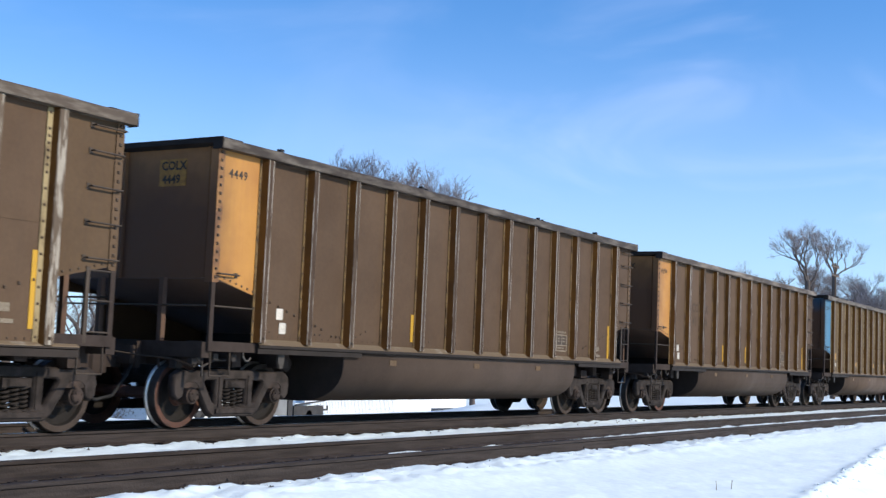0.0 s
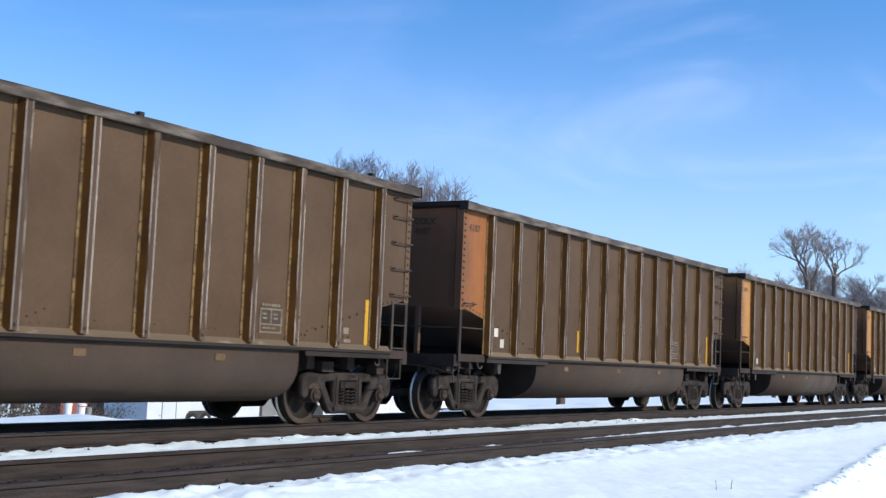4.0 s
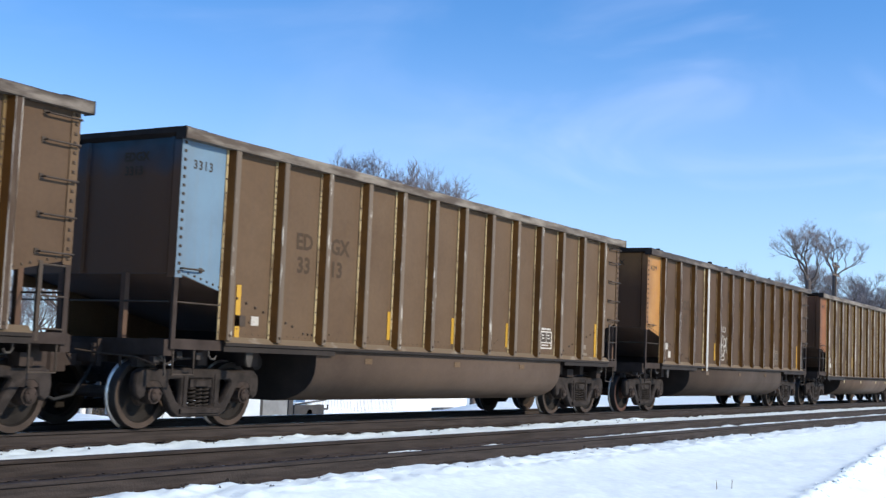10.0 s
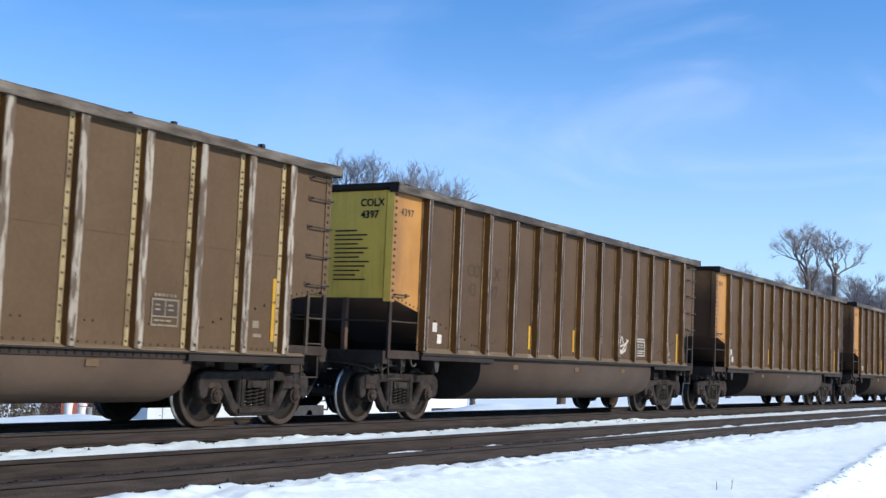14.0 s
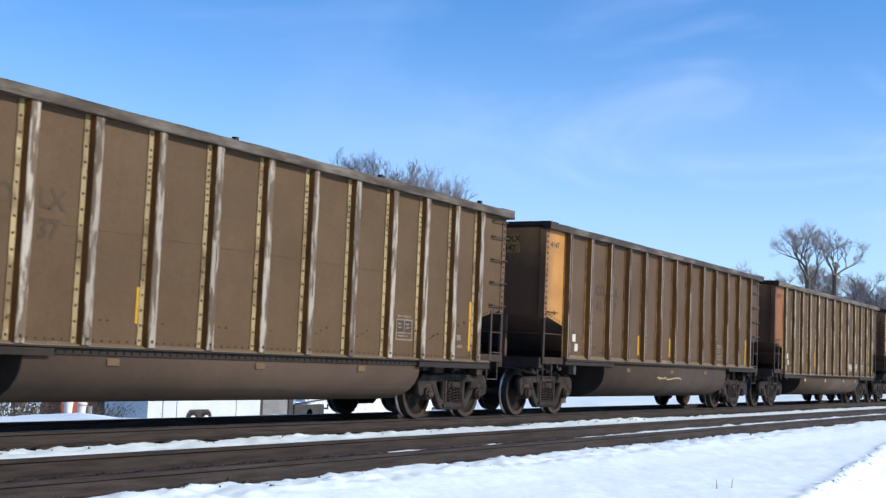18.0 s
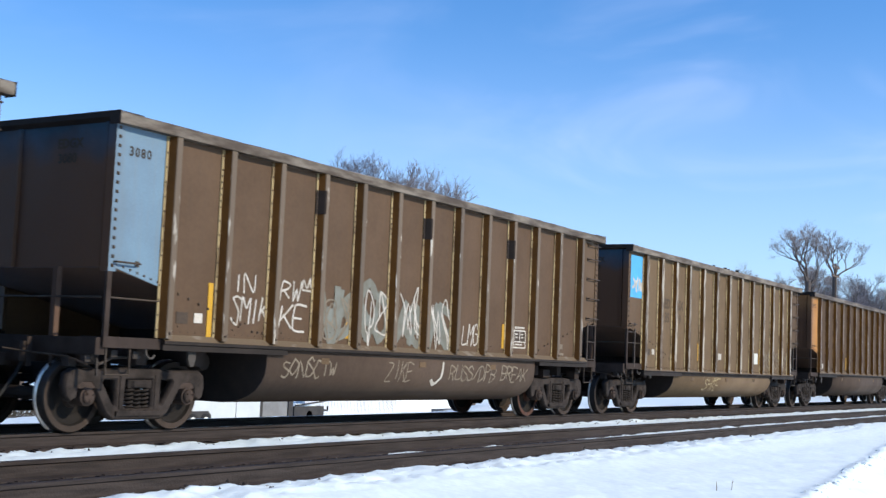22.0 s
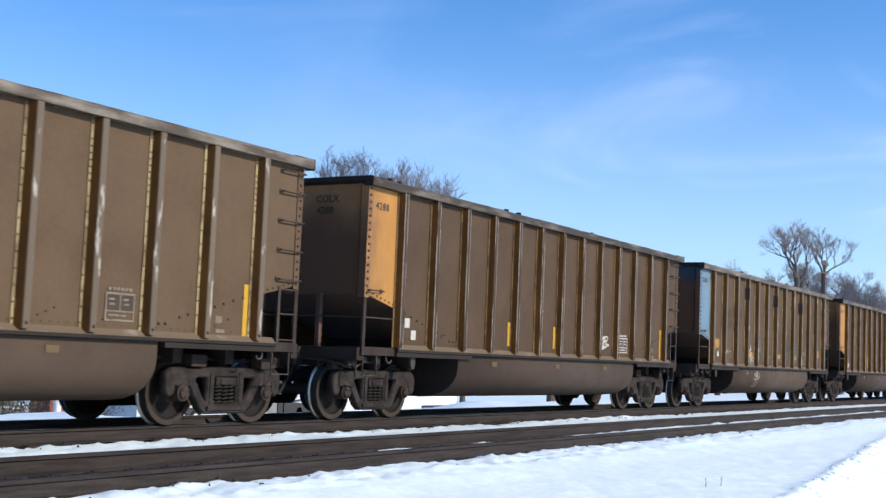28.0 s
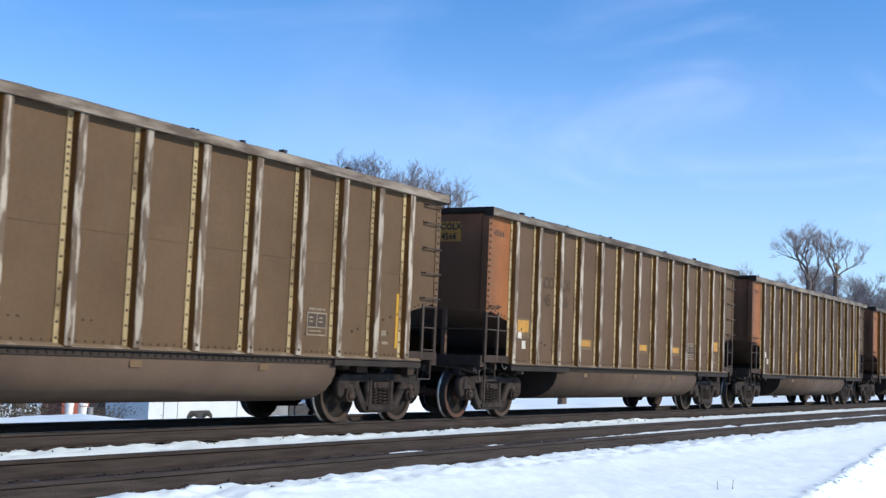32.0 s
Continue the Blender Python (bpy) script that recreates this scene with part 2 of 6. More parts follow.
SIGN = surface("dull_orange_yellow_patch", (0.40, 0.195, 0.036), (0.22, 0.105, 0.03), 5.0, 0.6, spread=0.2)
CREAM = surface("cream_patch", (0.36, 0.29, 0.15), (0.24, 0.18, 0.095), 5.0, 0.5, spread=0.2)
HALO = surface("wiped_tan_paint", (0.112, 0.074, 0.036), (0.092, 0.058, 0.028), 4.0, 0.6, spread=0.2)
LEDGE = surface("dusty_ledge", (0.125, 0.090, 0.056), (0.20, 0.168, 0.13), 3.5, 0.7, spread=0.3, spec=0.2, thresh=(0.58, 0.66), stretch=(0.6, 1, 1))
TEAL = surface("faded_teal_spray", (0.080, 0.088, 0.076), (0.090, 0.078, 0.058), 5.0, 0.6)
WHITE = surface("white_stencil", (0.52, 0.49, 0.44), (0.34, 0.31, 0.26), 6.0, 0.55, spread=0.3)
BRIGHT = surface("fresh_white_paint", (0.53, 0.53, 0.48), (0.44, 0.44, 0.40), 6.0, 0.5, spread=0.1)
HAZE = surface("grey_spray_halo", (0.135, 0.122, 0.098), (0.10, 0.085, 0.062), 4.0, 0.6)
FADED = surface("faded_white_paint", (0.20, 0.168, 0.125), (0.125, 0.095, 0.065), 5.0, 0.6, spread=0.2)
BLACK = surface("black_stencil", (0.035, 0.028, 0.022), rough=0.6, bump=0)
GHOST = surface("faded_dark_lettering", (0.050, 0.034, 0.020), (0.070, 0.046, 0.024), 5.0, 0.62, bump=0, spec=0.2)
GHOST2 = surface("very_faded_lettering", (0.045, 0.0275, 0.0140), (0.053, 0.032, 0.0155), 5.0, 0.62, bump=0, spec=0.2)
SMEAR = surface("faint_tan_patch", (0.125, 0.078, 0.040), (0.085, 0.054, 0.028), 5.0, 0.6, spread=0.4, spec=0.2)
BOXFILL = surface("dark_stencil_ground", (0.042, 0.030, 0.022), (0.060, 0.043, 0.030), 5.0, 0.65, spec=0.2)
PINK = surface("faded_pink_paint", (0.21, 0.10, 0.088), (0.14, 0.08, 0.062), 5.0, 0.6)
BRIGHTPINK = surface("bright_pink_paint", (0.42, 0.14, 0.13), (0.34, 0.11, 0.10), 5.0, 0.6)
ICE = surface("faded_pale_blue_spray", (0.155, 0.165, 0.145), (0.12, 0.11, 0.085), 5.0, 0.6)


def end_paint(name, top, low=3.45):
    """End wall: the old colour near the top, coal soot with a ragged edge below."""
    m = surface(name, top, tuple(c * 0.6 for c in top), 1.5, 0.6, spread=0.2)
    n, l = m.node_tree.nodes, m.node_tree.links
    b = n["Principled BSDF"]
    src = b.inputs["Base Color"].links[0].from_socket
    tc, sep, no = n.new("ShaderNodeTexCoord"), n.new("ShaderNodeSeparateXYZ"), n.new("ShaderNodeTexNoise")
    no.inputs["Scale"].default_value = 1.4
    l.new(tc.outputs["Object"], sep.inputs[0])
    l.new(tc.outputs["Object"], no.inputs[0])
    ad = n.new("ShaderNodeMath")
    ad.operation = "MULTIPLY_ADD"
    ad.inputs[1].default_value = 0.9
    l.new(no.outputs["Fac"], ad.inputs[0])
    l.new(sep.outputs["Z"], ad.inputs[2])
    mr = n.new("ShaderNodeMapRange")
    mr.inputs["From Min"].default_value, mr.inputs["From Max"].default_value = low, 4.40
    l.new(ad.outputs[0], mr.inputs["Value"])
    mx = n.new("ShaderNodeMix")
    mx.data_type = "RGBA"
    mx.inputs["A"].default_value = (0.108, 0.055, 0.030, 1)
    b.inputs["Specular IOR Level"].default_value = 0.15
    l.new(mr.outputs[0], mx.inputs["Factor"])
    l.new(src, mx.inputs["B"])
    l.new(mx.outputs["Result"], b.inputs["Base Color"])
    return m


def drifted(m, soot=(0.085, 0.045, 0.024), most=0.55):
    """Coal soot that has drifted over an end panel from its corner, with a ragged edge."""
    n, l = m.node_tree.nodes, m.node_tree.links
    b = n["Principled BSDF"]
    src = b.inputs["Base Color"].links[0].from_socket
    tc, sep, no = n.new("ShaderNodeTexCoord"), n.new("ShaderNodeSeparateXYZ"), n.new("ShaderNodeTexNoise")
    no.inputs["Scale"].default_value, no.inputs["Detail"].default_value = 2.2, 6
    l.new(tc.outputs["Object"], sep.inputs[0])
    l.new(tc.outputs["Object"], no.inputs[0])
    ad = n.new("ShaderNodeMath")
    ad.operation = "MULTIPLY_ADD"
    ad.inputs[1].default_value = -0.62
    l.new(no.outputs["Fac"], ad.inputs[0])
    l.new(sep.outputs["X"], ad.inputs[2])
    mr = n.new("ShaderNodeMapRange")
    mr.interpolation_type = "SMOOTHSTEP"
    mr.inputs["From Min"].default_value, mr.inputs["From Max"].default_value = 1.08, 0.56
    mr.inputs["To Min"].default_value, mr.inputs["To Max"].default_value = 0.0, most
    l.new(ad.outputs[0], mr.inputs["Value"])
    mx = n.new("ShaderNodeMix")
    mx.data_type = "RGBA"
    mx.inputs["B"].default_value = (*soot, 1)
    l.new(mr.outputs[0], mx.inputs["Factor"])
    l.new(src, mx.inputs["A"])
    l.new(mx.outputs["Result"], b.inputs["Base Color"])


drifted(ORANGE)
drifted(AMBER)
drifted(RED)
drifted(BLUE, (0.06, 0.075, 0.085), 0.35)
drifted(PALE, (0.09, 0.10, 0.11), 0.25)
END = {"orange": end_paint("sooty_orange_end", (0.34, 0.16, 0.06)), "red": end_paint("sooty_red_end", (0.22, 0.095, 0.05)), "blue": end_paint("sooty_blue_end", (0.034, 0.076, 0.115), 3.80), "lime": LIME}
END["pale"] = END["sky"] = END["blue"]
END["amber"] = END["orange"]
SIDE = {"orange": ORANGE, "red": RED, "blue": BLUE, "pale": PALE, "sky": SKYBLUE, "lime": ORANGE, "amber": AMBER}

SNOW = surface("snow", (0.775, 0.87, 0.885), (0.72, 0.82, 0.85), 0.6, 0.65, bump=0.25, grain=9.0, spread=0.0, bump_dist=0.03, space="Object")
RAIL = surface("rusty_rail", (0.0385, 0.0295, 0.0262), (0.0200, 0.0152, 0.0136), 5.0, 0.75, bump=0.6, grain=40, spread=0.1, thresh=(0.40, 0.62), stretch=(0.3, 1, 5))
HEAD = surface("worn_rail_head", (0.16, 0.16, 0.17), (0.10, 0.095, 0.095), 1.0, 0.32, metal=1.0, bump=0.05)
RUSTHEAD = surface("dull_rail_head", (0.022, 0.019, 0.020), (0.034, 0.027, 0.026), 2.0, 0.7, bump=0.1, spec=0.2)
BALLAST = surface("grey_brown_ballast", (0.052, 0.043, 0.038), (0.026, 0.021, 0.019), 9.0, 0.9, bump=1.0, grain=22.0, bump_dist=0.05)
TIE = surface("creosoted_tie", (0.060, 0.045, 0.036), (0.095, 0.075, 0.060), 6.0, 0.85, bump=0.4, spread=0.3)
BARK = surface("grey_brown_bark", (0.115, 0.094, 0.084), (0.072, 0.058, 0.051), 3.0, 0.9, bump=0.4)
TWIG = surface("bare_twigs", (0.235, 0.210, 0.212), (0.165, 0.146, 0.146), 1.0, 0.9, bump=0)
SCRUB = surface("dark_scrub", (0.060, 0.055, 0.032), (0.10, 0.082, 0.055), 4.0, 0.9, bump=0)
SIDING = surface("white_siding", (0.74, 0.76, 0.78), (0.66, 0.68, 0.70), 1.0, 0.5, bump=0.1)
ALU = surface("white_trailer_skin", (0.50, 0.54, 0.57), (0.43, 0.47, 0.50), 1.0, 0.4, bump=0.05)
SHEDGREY = surface("grey_shed_wall", (0.20, 0.21, 0.22), (0.15, 0.155, 0.16), 2.0, 0.7)
DARKWALL = surface("dark_wall", (0.030, 0.031, 0.034), (0.05, 0.048, 0.048), 2.0, 0.75, spec=0.25)
ROOF = surface("grey_shingle", (0.10, 0.095, 0.09), (0.14, 0.13, 0.125), 4.0, 0.9, bump=0.5)
WOOD = surface("weathered_wood", (0.14, 0.098, 0.072), (0.095, 0.068, 0.052), 6.0, 0.85, streak=0.3, bump=0.4)
RUBBER = surface("tyre_rubber", (0.02, 0.02, 0.021), rough=0.8)
BRICKRED = surface("brick_red_paint", (0.26, 0.075, 0.05), (0.19, 0.06, 0.045), 5.0, 0.7)
BUCKET = surface("white_plastic", (0.70, 0.70, 0.68), (0.6, 0.6, 0.57), 5.0, 0.5)
WEED = surface("dry_weed", (0.17, 0.12, 0.07), (0.12, 0.085, 0.05), 5.0, 0.9, bump=0)
COAL = surface("coal", (0.015, 0.014, 0.014), rough=0.5)

# ------------------------------------------------------------------ mesh helpers


def box(bm, x0, x1, y0, y1, z0, z1, mat=0):
    v = [bm.verts.new(p) for p in ((x0, y0, z0), (x1, y0, z0), (x1, y1, z0), (x0, y1, z0), (x0, y0, z1), (x1, y0, z1), (x1, y1, z1), (x0, y1, z1))]
    for f in ((3, 2, 1, 0), (4, 5, 6, 7), (0, 1, 5, 4), (1, 2, 6, 5), (2, 3, 7, 6), (3, 0, 4, 7)):
        bm.faces.new([v[i] for i in f]).material_index = mat


def prism(bm, outline, a, b, axis="x", mats=None):
    """An outline of (u, v) drawn out from a to b along an axis: x: (y, z), y: (x, z), z: (x, y)."""
    def at(u, v, w):
        return {"x": (w, u, v), "y": (u, w, v), "z": (u, v, w)}[axis]
    lo, hi = [bm.verts.new(at(u, v, a)) for u, v in outline], [bm.verts.new(at(u, v, b)) for u, v in outline]
    k = len(outline)
    fs = [bm.faces.new(lo[::-1]), bm.faces.new(hi)]
    for i in range(k):
        f = bm.faces.new((lo[i], lo[(i + 1) % k], hi[(i + 1) % k], hi[i]))
        f.material_index = mats[i] if mats else 0
        fs.append(f)
    return fs


def tube(bm, pts, r, n=5, mat=0, r2=None, caps=True):
    pts = [Vector(p) for p in pts]
    rings = []
    for i, p in enumerate(pts):
        d = (pts[min(i + 1, len(pts) - 1)] - pts[max(i - 1, 0)]).normalized()
        s = d.orthogonal().normalized() if i == 0 else (side - d * side.dot(d)).normalized()
        side, t = s, d.cross(s)
        q = r if r2 is None else r + (r2 - r) * i / (len(pts) - 1)
        rings.append([bm.verts.new(p + (s * math.cos(k * math.tau / n) + t * math.sin(k * math.tau / n)) * q) for k in range(n)])
    for a, b in zip(rings, rings[1:]):
        for k in range(n):
            bm.faces.new((a[k], a[(k + 1) % n], b[(k + 1) % n], b[k])).material_index = mat
    if caps:
        bm.faces.new(rings[0][::-1]).material_index = mat
        bm.faces.new(rings[-1]).material_index = mat


def lathe(bm, profile, n=24, mats=None, cx=0.0, cz=0.0, closed=False):
    """A profile of (radius, y) turned about a line along y through (cx, cz)."""
    rings = [[bm.verts.new((cx + r * math.cos(k * math.tau / n), y, cz + r * math.sin(k * math.tau / n))) for k in range(n)] for r, y in profile]
    m = len(rings)
    for i in range(m if closed else m - 1):
        a, b = rings[i], rings[(i + 1) % m]
        for k in range(n):
            f = bm.faces.new((a[k], b[k], b[(k + 1) % n], a[(k + 1) % n]))
            f.material_index = mats[i] if mats else 0
    if not closed:
        for i, ring in ((0, rings[0]), (-1, rings[-1][::-1])):
            bm.faces.new(ring).material_index = mats[i] if mats else 0


def bolt(bm, x, y, z, r=0.016, out=-1, mat=0):
    """A small five-faced bolt head on a wall that faces along y."""
    a = [bm.verts.new((x + dx * r, y, z + dz * r)) for dx, dz in ((-1, -1), (1, -1), (1, 1), (-1, 1))]
    b = [bm.verts.new((x + dx * r * 0.6, y + out * r * 0.8, z + dz * r * 0.6)) for dx, dz in ((-1, -1), (1, -1), (1, 1), (-1, 1))]
    bm.faces.new(b).material_index = mat
    for k in range(4):
        bm.faces.new((a[k], a[(k + 1) % 4], b[(k + 1) % 4], b[k])).material_index = mat


def mesh(name, bm, mats, smooth=False, bevel=0.0):
    if bevel:
        edges = [e for e in bm.edges if len(e.link_faces) == 2 and e.calc_face_angle(0) > 0.6]
        bmesh.ops.bevel(bm, geom=edges, offset=bevel, segments=1, affect="EDGES", clamp_overlap=True)
    bmesh.ops.recalc_face_normals(bm, faces=bm.faces)
    me = bpy.data.meshes.new(name)
    bm.to_mesh(me)
    bm.free()
    for m in (mats if isinstance(mats, (list, tuple)) else [mats]):
        me.materials.append(m)
    if smooth:
        for p in me.polygons:
            p.use_smooth = True
    return me


def put(name, me, parent=None, m=None, label=""):
    ob = new(name, me)
    ob.parent = parent
    if m is not None:
        ob.matrix_basis = m
    if label:
        ob["label"] = label
    return ob


def part(name, bm, mats, parent, label="", smooth=False, bevel=0.0):
    return put(name, mesh(name, bm, mats, smooth, bevel), parent, None, label)


def thing(name, label, category, group="", at=None, kind=""):
    ob = new(name)
    if at is not None:
        ob.matrix_basis = at
    return tagged(ob, label, category, group, kind)


def outline_mesh(name, splines, depth, mats, bevel=0.0):
    """A flat plate with holes: closed splines of (x, z), drawn out to the depth along y."""
    cu = bpy.data.curves.new(name, "CURVE")
    cu.dimensions, cu.fill_mode, cu.extrude, cu.bevel_depth, cu.bevel_resolution = "2D", "BOTH", depth / 2, bevel, 0
    for pts in splines:
        s = cu.splines.new("POLY")
        s.points.add(len(pts) - 1)
        for q, (x, z) in zip(s.points, pts):
            q.co = (x, z, 0, 1)
        s.use_cyclic_u = True
    ob = bpy.data.objects.new(name, cu)
    me = bpy.data.meshes.new_from_object(ob)
    bpy.data.objects.remove(ob)
    me.transform(Matrix.Rotation(radians(90), 4, "X"))
    me.materials.clear()
    me.materials.append(mats)
    return me


_words = {}


def words(body, size, material, spacing=1.0):
    """Painted lettering as a mesh that faces -y, its lower left corner at the origin."""
    key = (body, size, material.name, spacing)
    if key not in _words:
        cu = bpy.data.curves.new("lettering", "FONT")
        cu.body, cu.size, cu.extrude, cu.space_character, cu.resolution_u, cu.offset = body, size, 0.0, spacing, 2, size * 0.03
        ob = bpy.data.objects.new("lettering", cu)
        me = bpy.data.meshes.new_from_object(ob)
        bpy.data.objects.remove(ob)
        me.transform(Matrix.Rotation(radians(90), 4, "X"))
        me.materials.clear()
        me.materials.append(material)
        for p in me.polygons:
            p.use_smooth = False
        _words[key] = me
    return _words[key]


GLYPHS = [[(.9, .85), (.5, 1), (.1, .8), (.3, .55), (.8, .4), (.9, .15), (.4, 0), (.05, .15)], [(.5, 1), (.1, .7), (.1, .3), (.5, 0), (.9, .3), (.9, .7), (.5, 1)],
          [(.05, 0), (.5, 1), (.95, 0), (.75, .4), (.2, .4)], [(.1, 0), (.15, 1), (.85, 0), (.9, 1)], [(.15, 1), (.15, 0), (.2, .45), (.85, 1), (.3, .5), (.9, 0)],
          [(.15, 0), (.15, 1), (.7, .9), (.65, .6), (.2, .5), (.85, .35), (.7, .05), (.15, 0)]]


def scrawl(width, height, seed, material, stroke=0.03, letters=5, loops=6):
    """Spray-painted strokes: a row of slanted letter-like lines on a wall that faces -y, from the origin to the right and up."""
    rnd = random.Random(seed)
    bm = bmesh.new()
    slant = rnd.uniform(-0.1, 0.25)
    for i in range(letters):
        x0, w = width * i / letters, width / letters * 1.08
        lift, tall = height * rnd.uniform(0, .14), height * rnd.uniform(.78, 1)
        fx, fy = rnd.random() < .5, rnd.random() < .5
        ctrl = [(x0 + w * ((1 - u if fx else u) + rnd.gauss(0, .13)) + slant * v * tall, lift + tall * ((1 - v if fy else v) + rnd.gauss(0, .11))) for u, v in rnd.choice(GLYPHS)]
        if loops > 6:
            ctrl += [(x0 + w * rnd.uniform(-.1, 1.1), height * rnd.uniform(-.1, 1.1)) for k in range(loops - 6)]
        pts = []
        for k in range(len(ctrl) - 1):
            p0, p1, p2, p3 = (ctrl[max(k - 1, 0)], ctrl[k], ctrl[k + 1], ctrl[min(k + 2, len(ctrl) - 1)])
            for q in range(5):
                u = q / 5
                pts.append(tuple(0.5 * (2 * b + (c - a) * u + (2 * a - 5 * b + 4 * c - d) * u * u + (3 * b - a - 3 * c + d) * u ** 3) for a, b, c, d in zip(p0, p1, p2, p3)))
        prev = None
        for j in range(len(pts)):
            a, b = pts[max(j - 1, 0)], pts[min(j + 1, len(pts) - 1)]
            dx, dz = b[0] - a[0], b[1] - a[1]
            q = math.hypot(dx, dz) or 1
            wd = stroke * rnd.uniform(0.42, 0.58)
            y = -0.0006 * (i % 3) - 0.00003 * j
            now = (bm.verts.new((pts[j][0] - dz / q * wd, y, pts[j][1] + dx / q * wd)), bm.verts.new((pts[j][0] + dz / q * wd, y, pts[j][1] - dx / q * wd)))
            if prev:
                bm.faces.new((prev[0], prev[1], now[1], now[0]))
            prev = now
    return mesh("spray_tag", bm, material)


# single-stroke letters on a grid of 4 by 6
STICK = dict(q.split(":") for q in "A:00 26 40,12 32;B:00 06 26 45 33 03,33 42 20 00;C:45 26 04 02 20 41;D:00 06 26 44 42 20 00;E:46 06 00 40,03 33;F:46 06 00,03 33;G:45 26 04 02 20 41 43 23;H:00 06,40 46,03 43;I:20 26;J:46 42 20 01;K:00 06,46 02,13 40;L:06 00 40;M:00 06 23 46 40;N:00 06 40 46;O:26 04 02 20 42 44 26;P:00 06 26 45 34 23 03;Q:26 04 02 20 42 44 26,21 40;R:00 06 26 45 34 23 03,13 40;S:45 26 05 14 33 42 30 10 01;T:06 46,26 20;U:06 01 20 41 46;V:06 20 46;W:06 10 24 30 46;X:00 46,06 40;Y:06 23 46,23 20;Z:06 46 00 40;2:05 26 45 00 40;3:06 46 23 42 20 01;/:00 46;-:13 33;^:03 06 24 36 44 66 63 03".split(";"))


def spray(body, width, height, seed, material, stroke=0.03, wild=0.25, slant=0.12, round_off=True):
    """Spray-painted lettering in single strokes on a wall that faces -y, from the origin to the right and up."""
    rnd = random.Random(seed)
    bm = bmesh.new()
    step = width / len(body)
    n = 0
    for i, c in enumerate(body):
        if c == " ":
            continue
        lift, tall = height * rnd.uniform(-0.06, 0.08), height * rnd.uniform(0.86, 1.08)
        for path in STICK[c].split(","):
            ctrl = []
            for q in path.split():
                u, v = int(q[0]) / 4 + rnd.gauss(0, wild * 0.22), int(q[1]) / 6 + rnd.gauss(0, wild * 0.16)
                ctrl.append((step * (i + 0.08 + 0.84 * u) + slant * v * tall, lift + tall * v))
            pts = []
            for k in range(len(ctrl) - 1):
                p0, p1, p2, p3 = ctrl[max(k - 1, 0)], ctrl[k], ctrl[k + 1], ctrl[min(k + 2, len(ctrl) - 1)]
                for q in range(5):
                    u = q / 5
                    if round_off:
                        pts.append(tuple(b + (c2 - b) * u + 0.35 * u * (1 - u) * ((1 - u) * (c2 - a) - u * (d - b) + (2 * u - 1) * (c2 - b)) for a, b, c2, d in zip(p0, p1, p2, p3)))
                    else:
                        pts.append(tuple(b + (c2 - b) * u for b, c2 in zip(p1, p2)))
            pts.append(ctrl[-1])
            prev = None
            n += 1
            for j in range(len(pts)):
                a, b = pts[max(j - 1, 0)], pts[min(j + 1, len(pts) - 1)]
                dx, dz = b[0] - a[0], b[1] - a[1]
                q = math.hypot(dx, dz) or 1
                wd = stroke * rnd.uniform(0.44, 0.56)
                y = -0.0004 * (n % 5) - 0.00003 * j
                now = (bm.verts.new((pts[j][0] - dz / q * wd, y, pts[j][1] + dx / q * wd)), bm.verts.new((pts[j][0] + dz / q * wd, y, pts[j][1] - dx / q * wd)))
                if prev:
                    bm.faces.new((prev[0], prev[1], now[1], now[0]))
                prev = now
    return mesh("spray_lettering", bm, material)


# ------------------------------------------------------------------ ground and track
PROFILE = [(-400, -0.60), (-12, -0.56), (-9, -0.46), (-6.4, -0.26), (-5.75, -0.165), (-5.4, -0.150), (-5.12, -0.155), (-4.95, -0.25), (-3.75, -0.25), (-3.35, -0.20), (-3.1, -0.165),
           (-1.25, -0.165), (-0.95, -0.24), (1.3, -0.25), (2.3, -0.30), (6.0, -0.62), (9.0, -0.95), (14.0, -1.12), (17.0, -1.45), (20, -1.75), (30, -2.35), (60, -2.7), (2000, -3.0)]


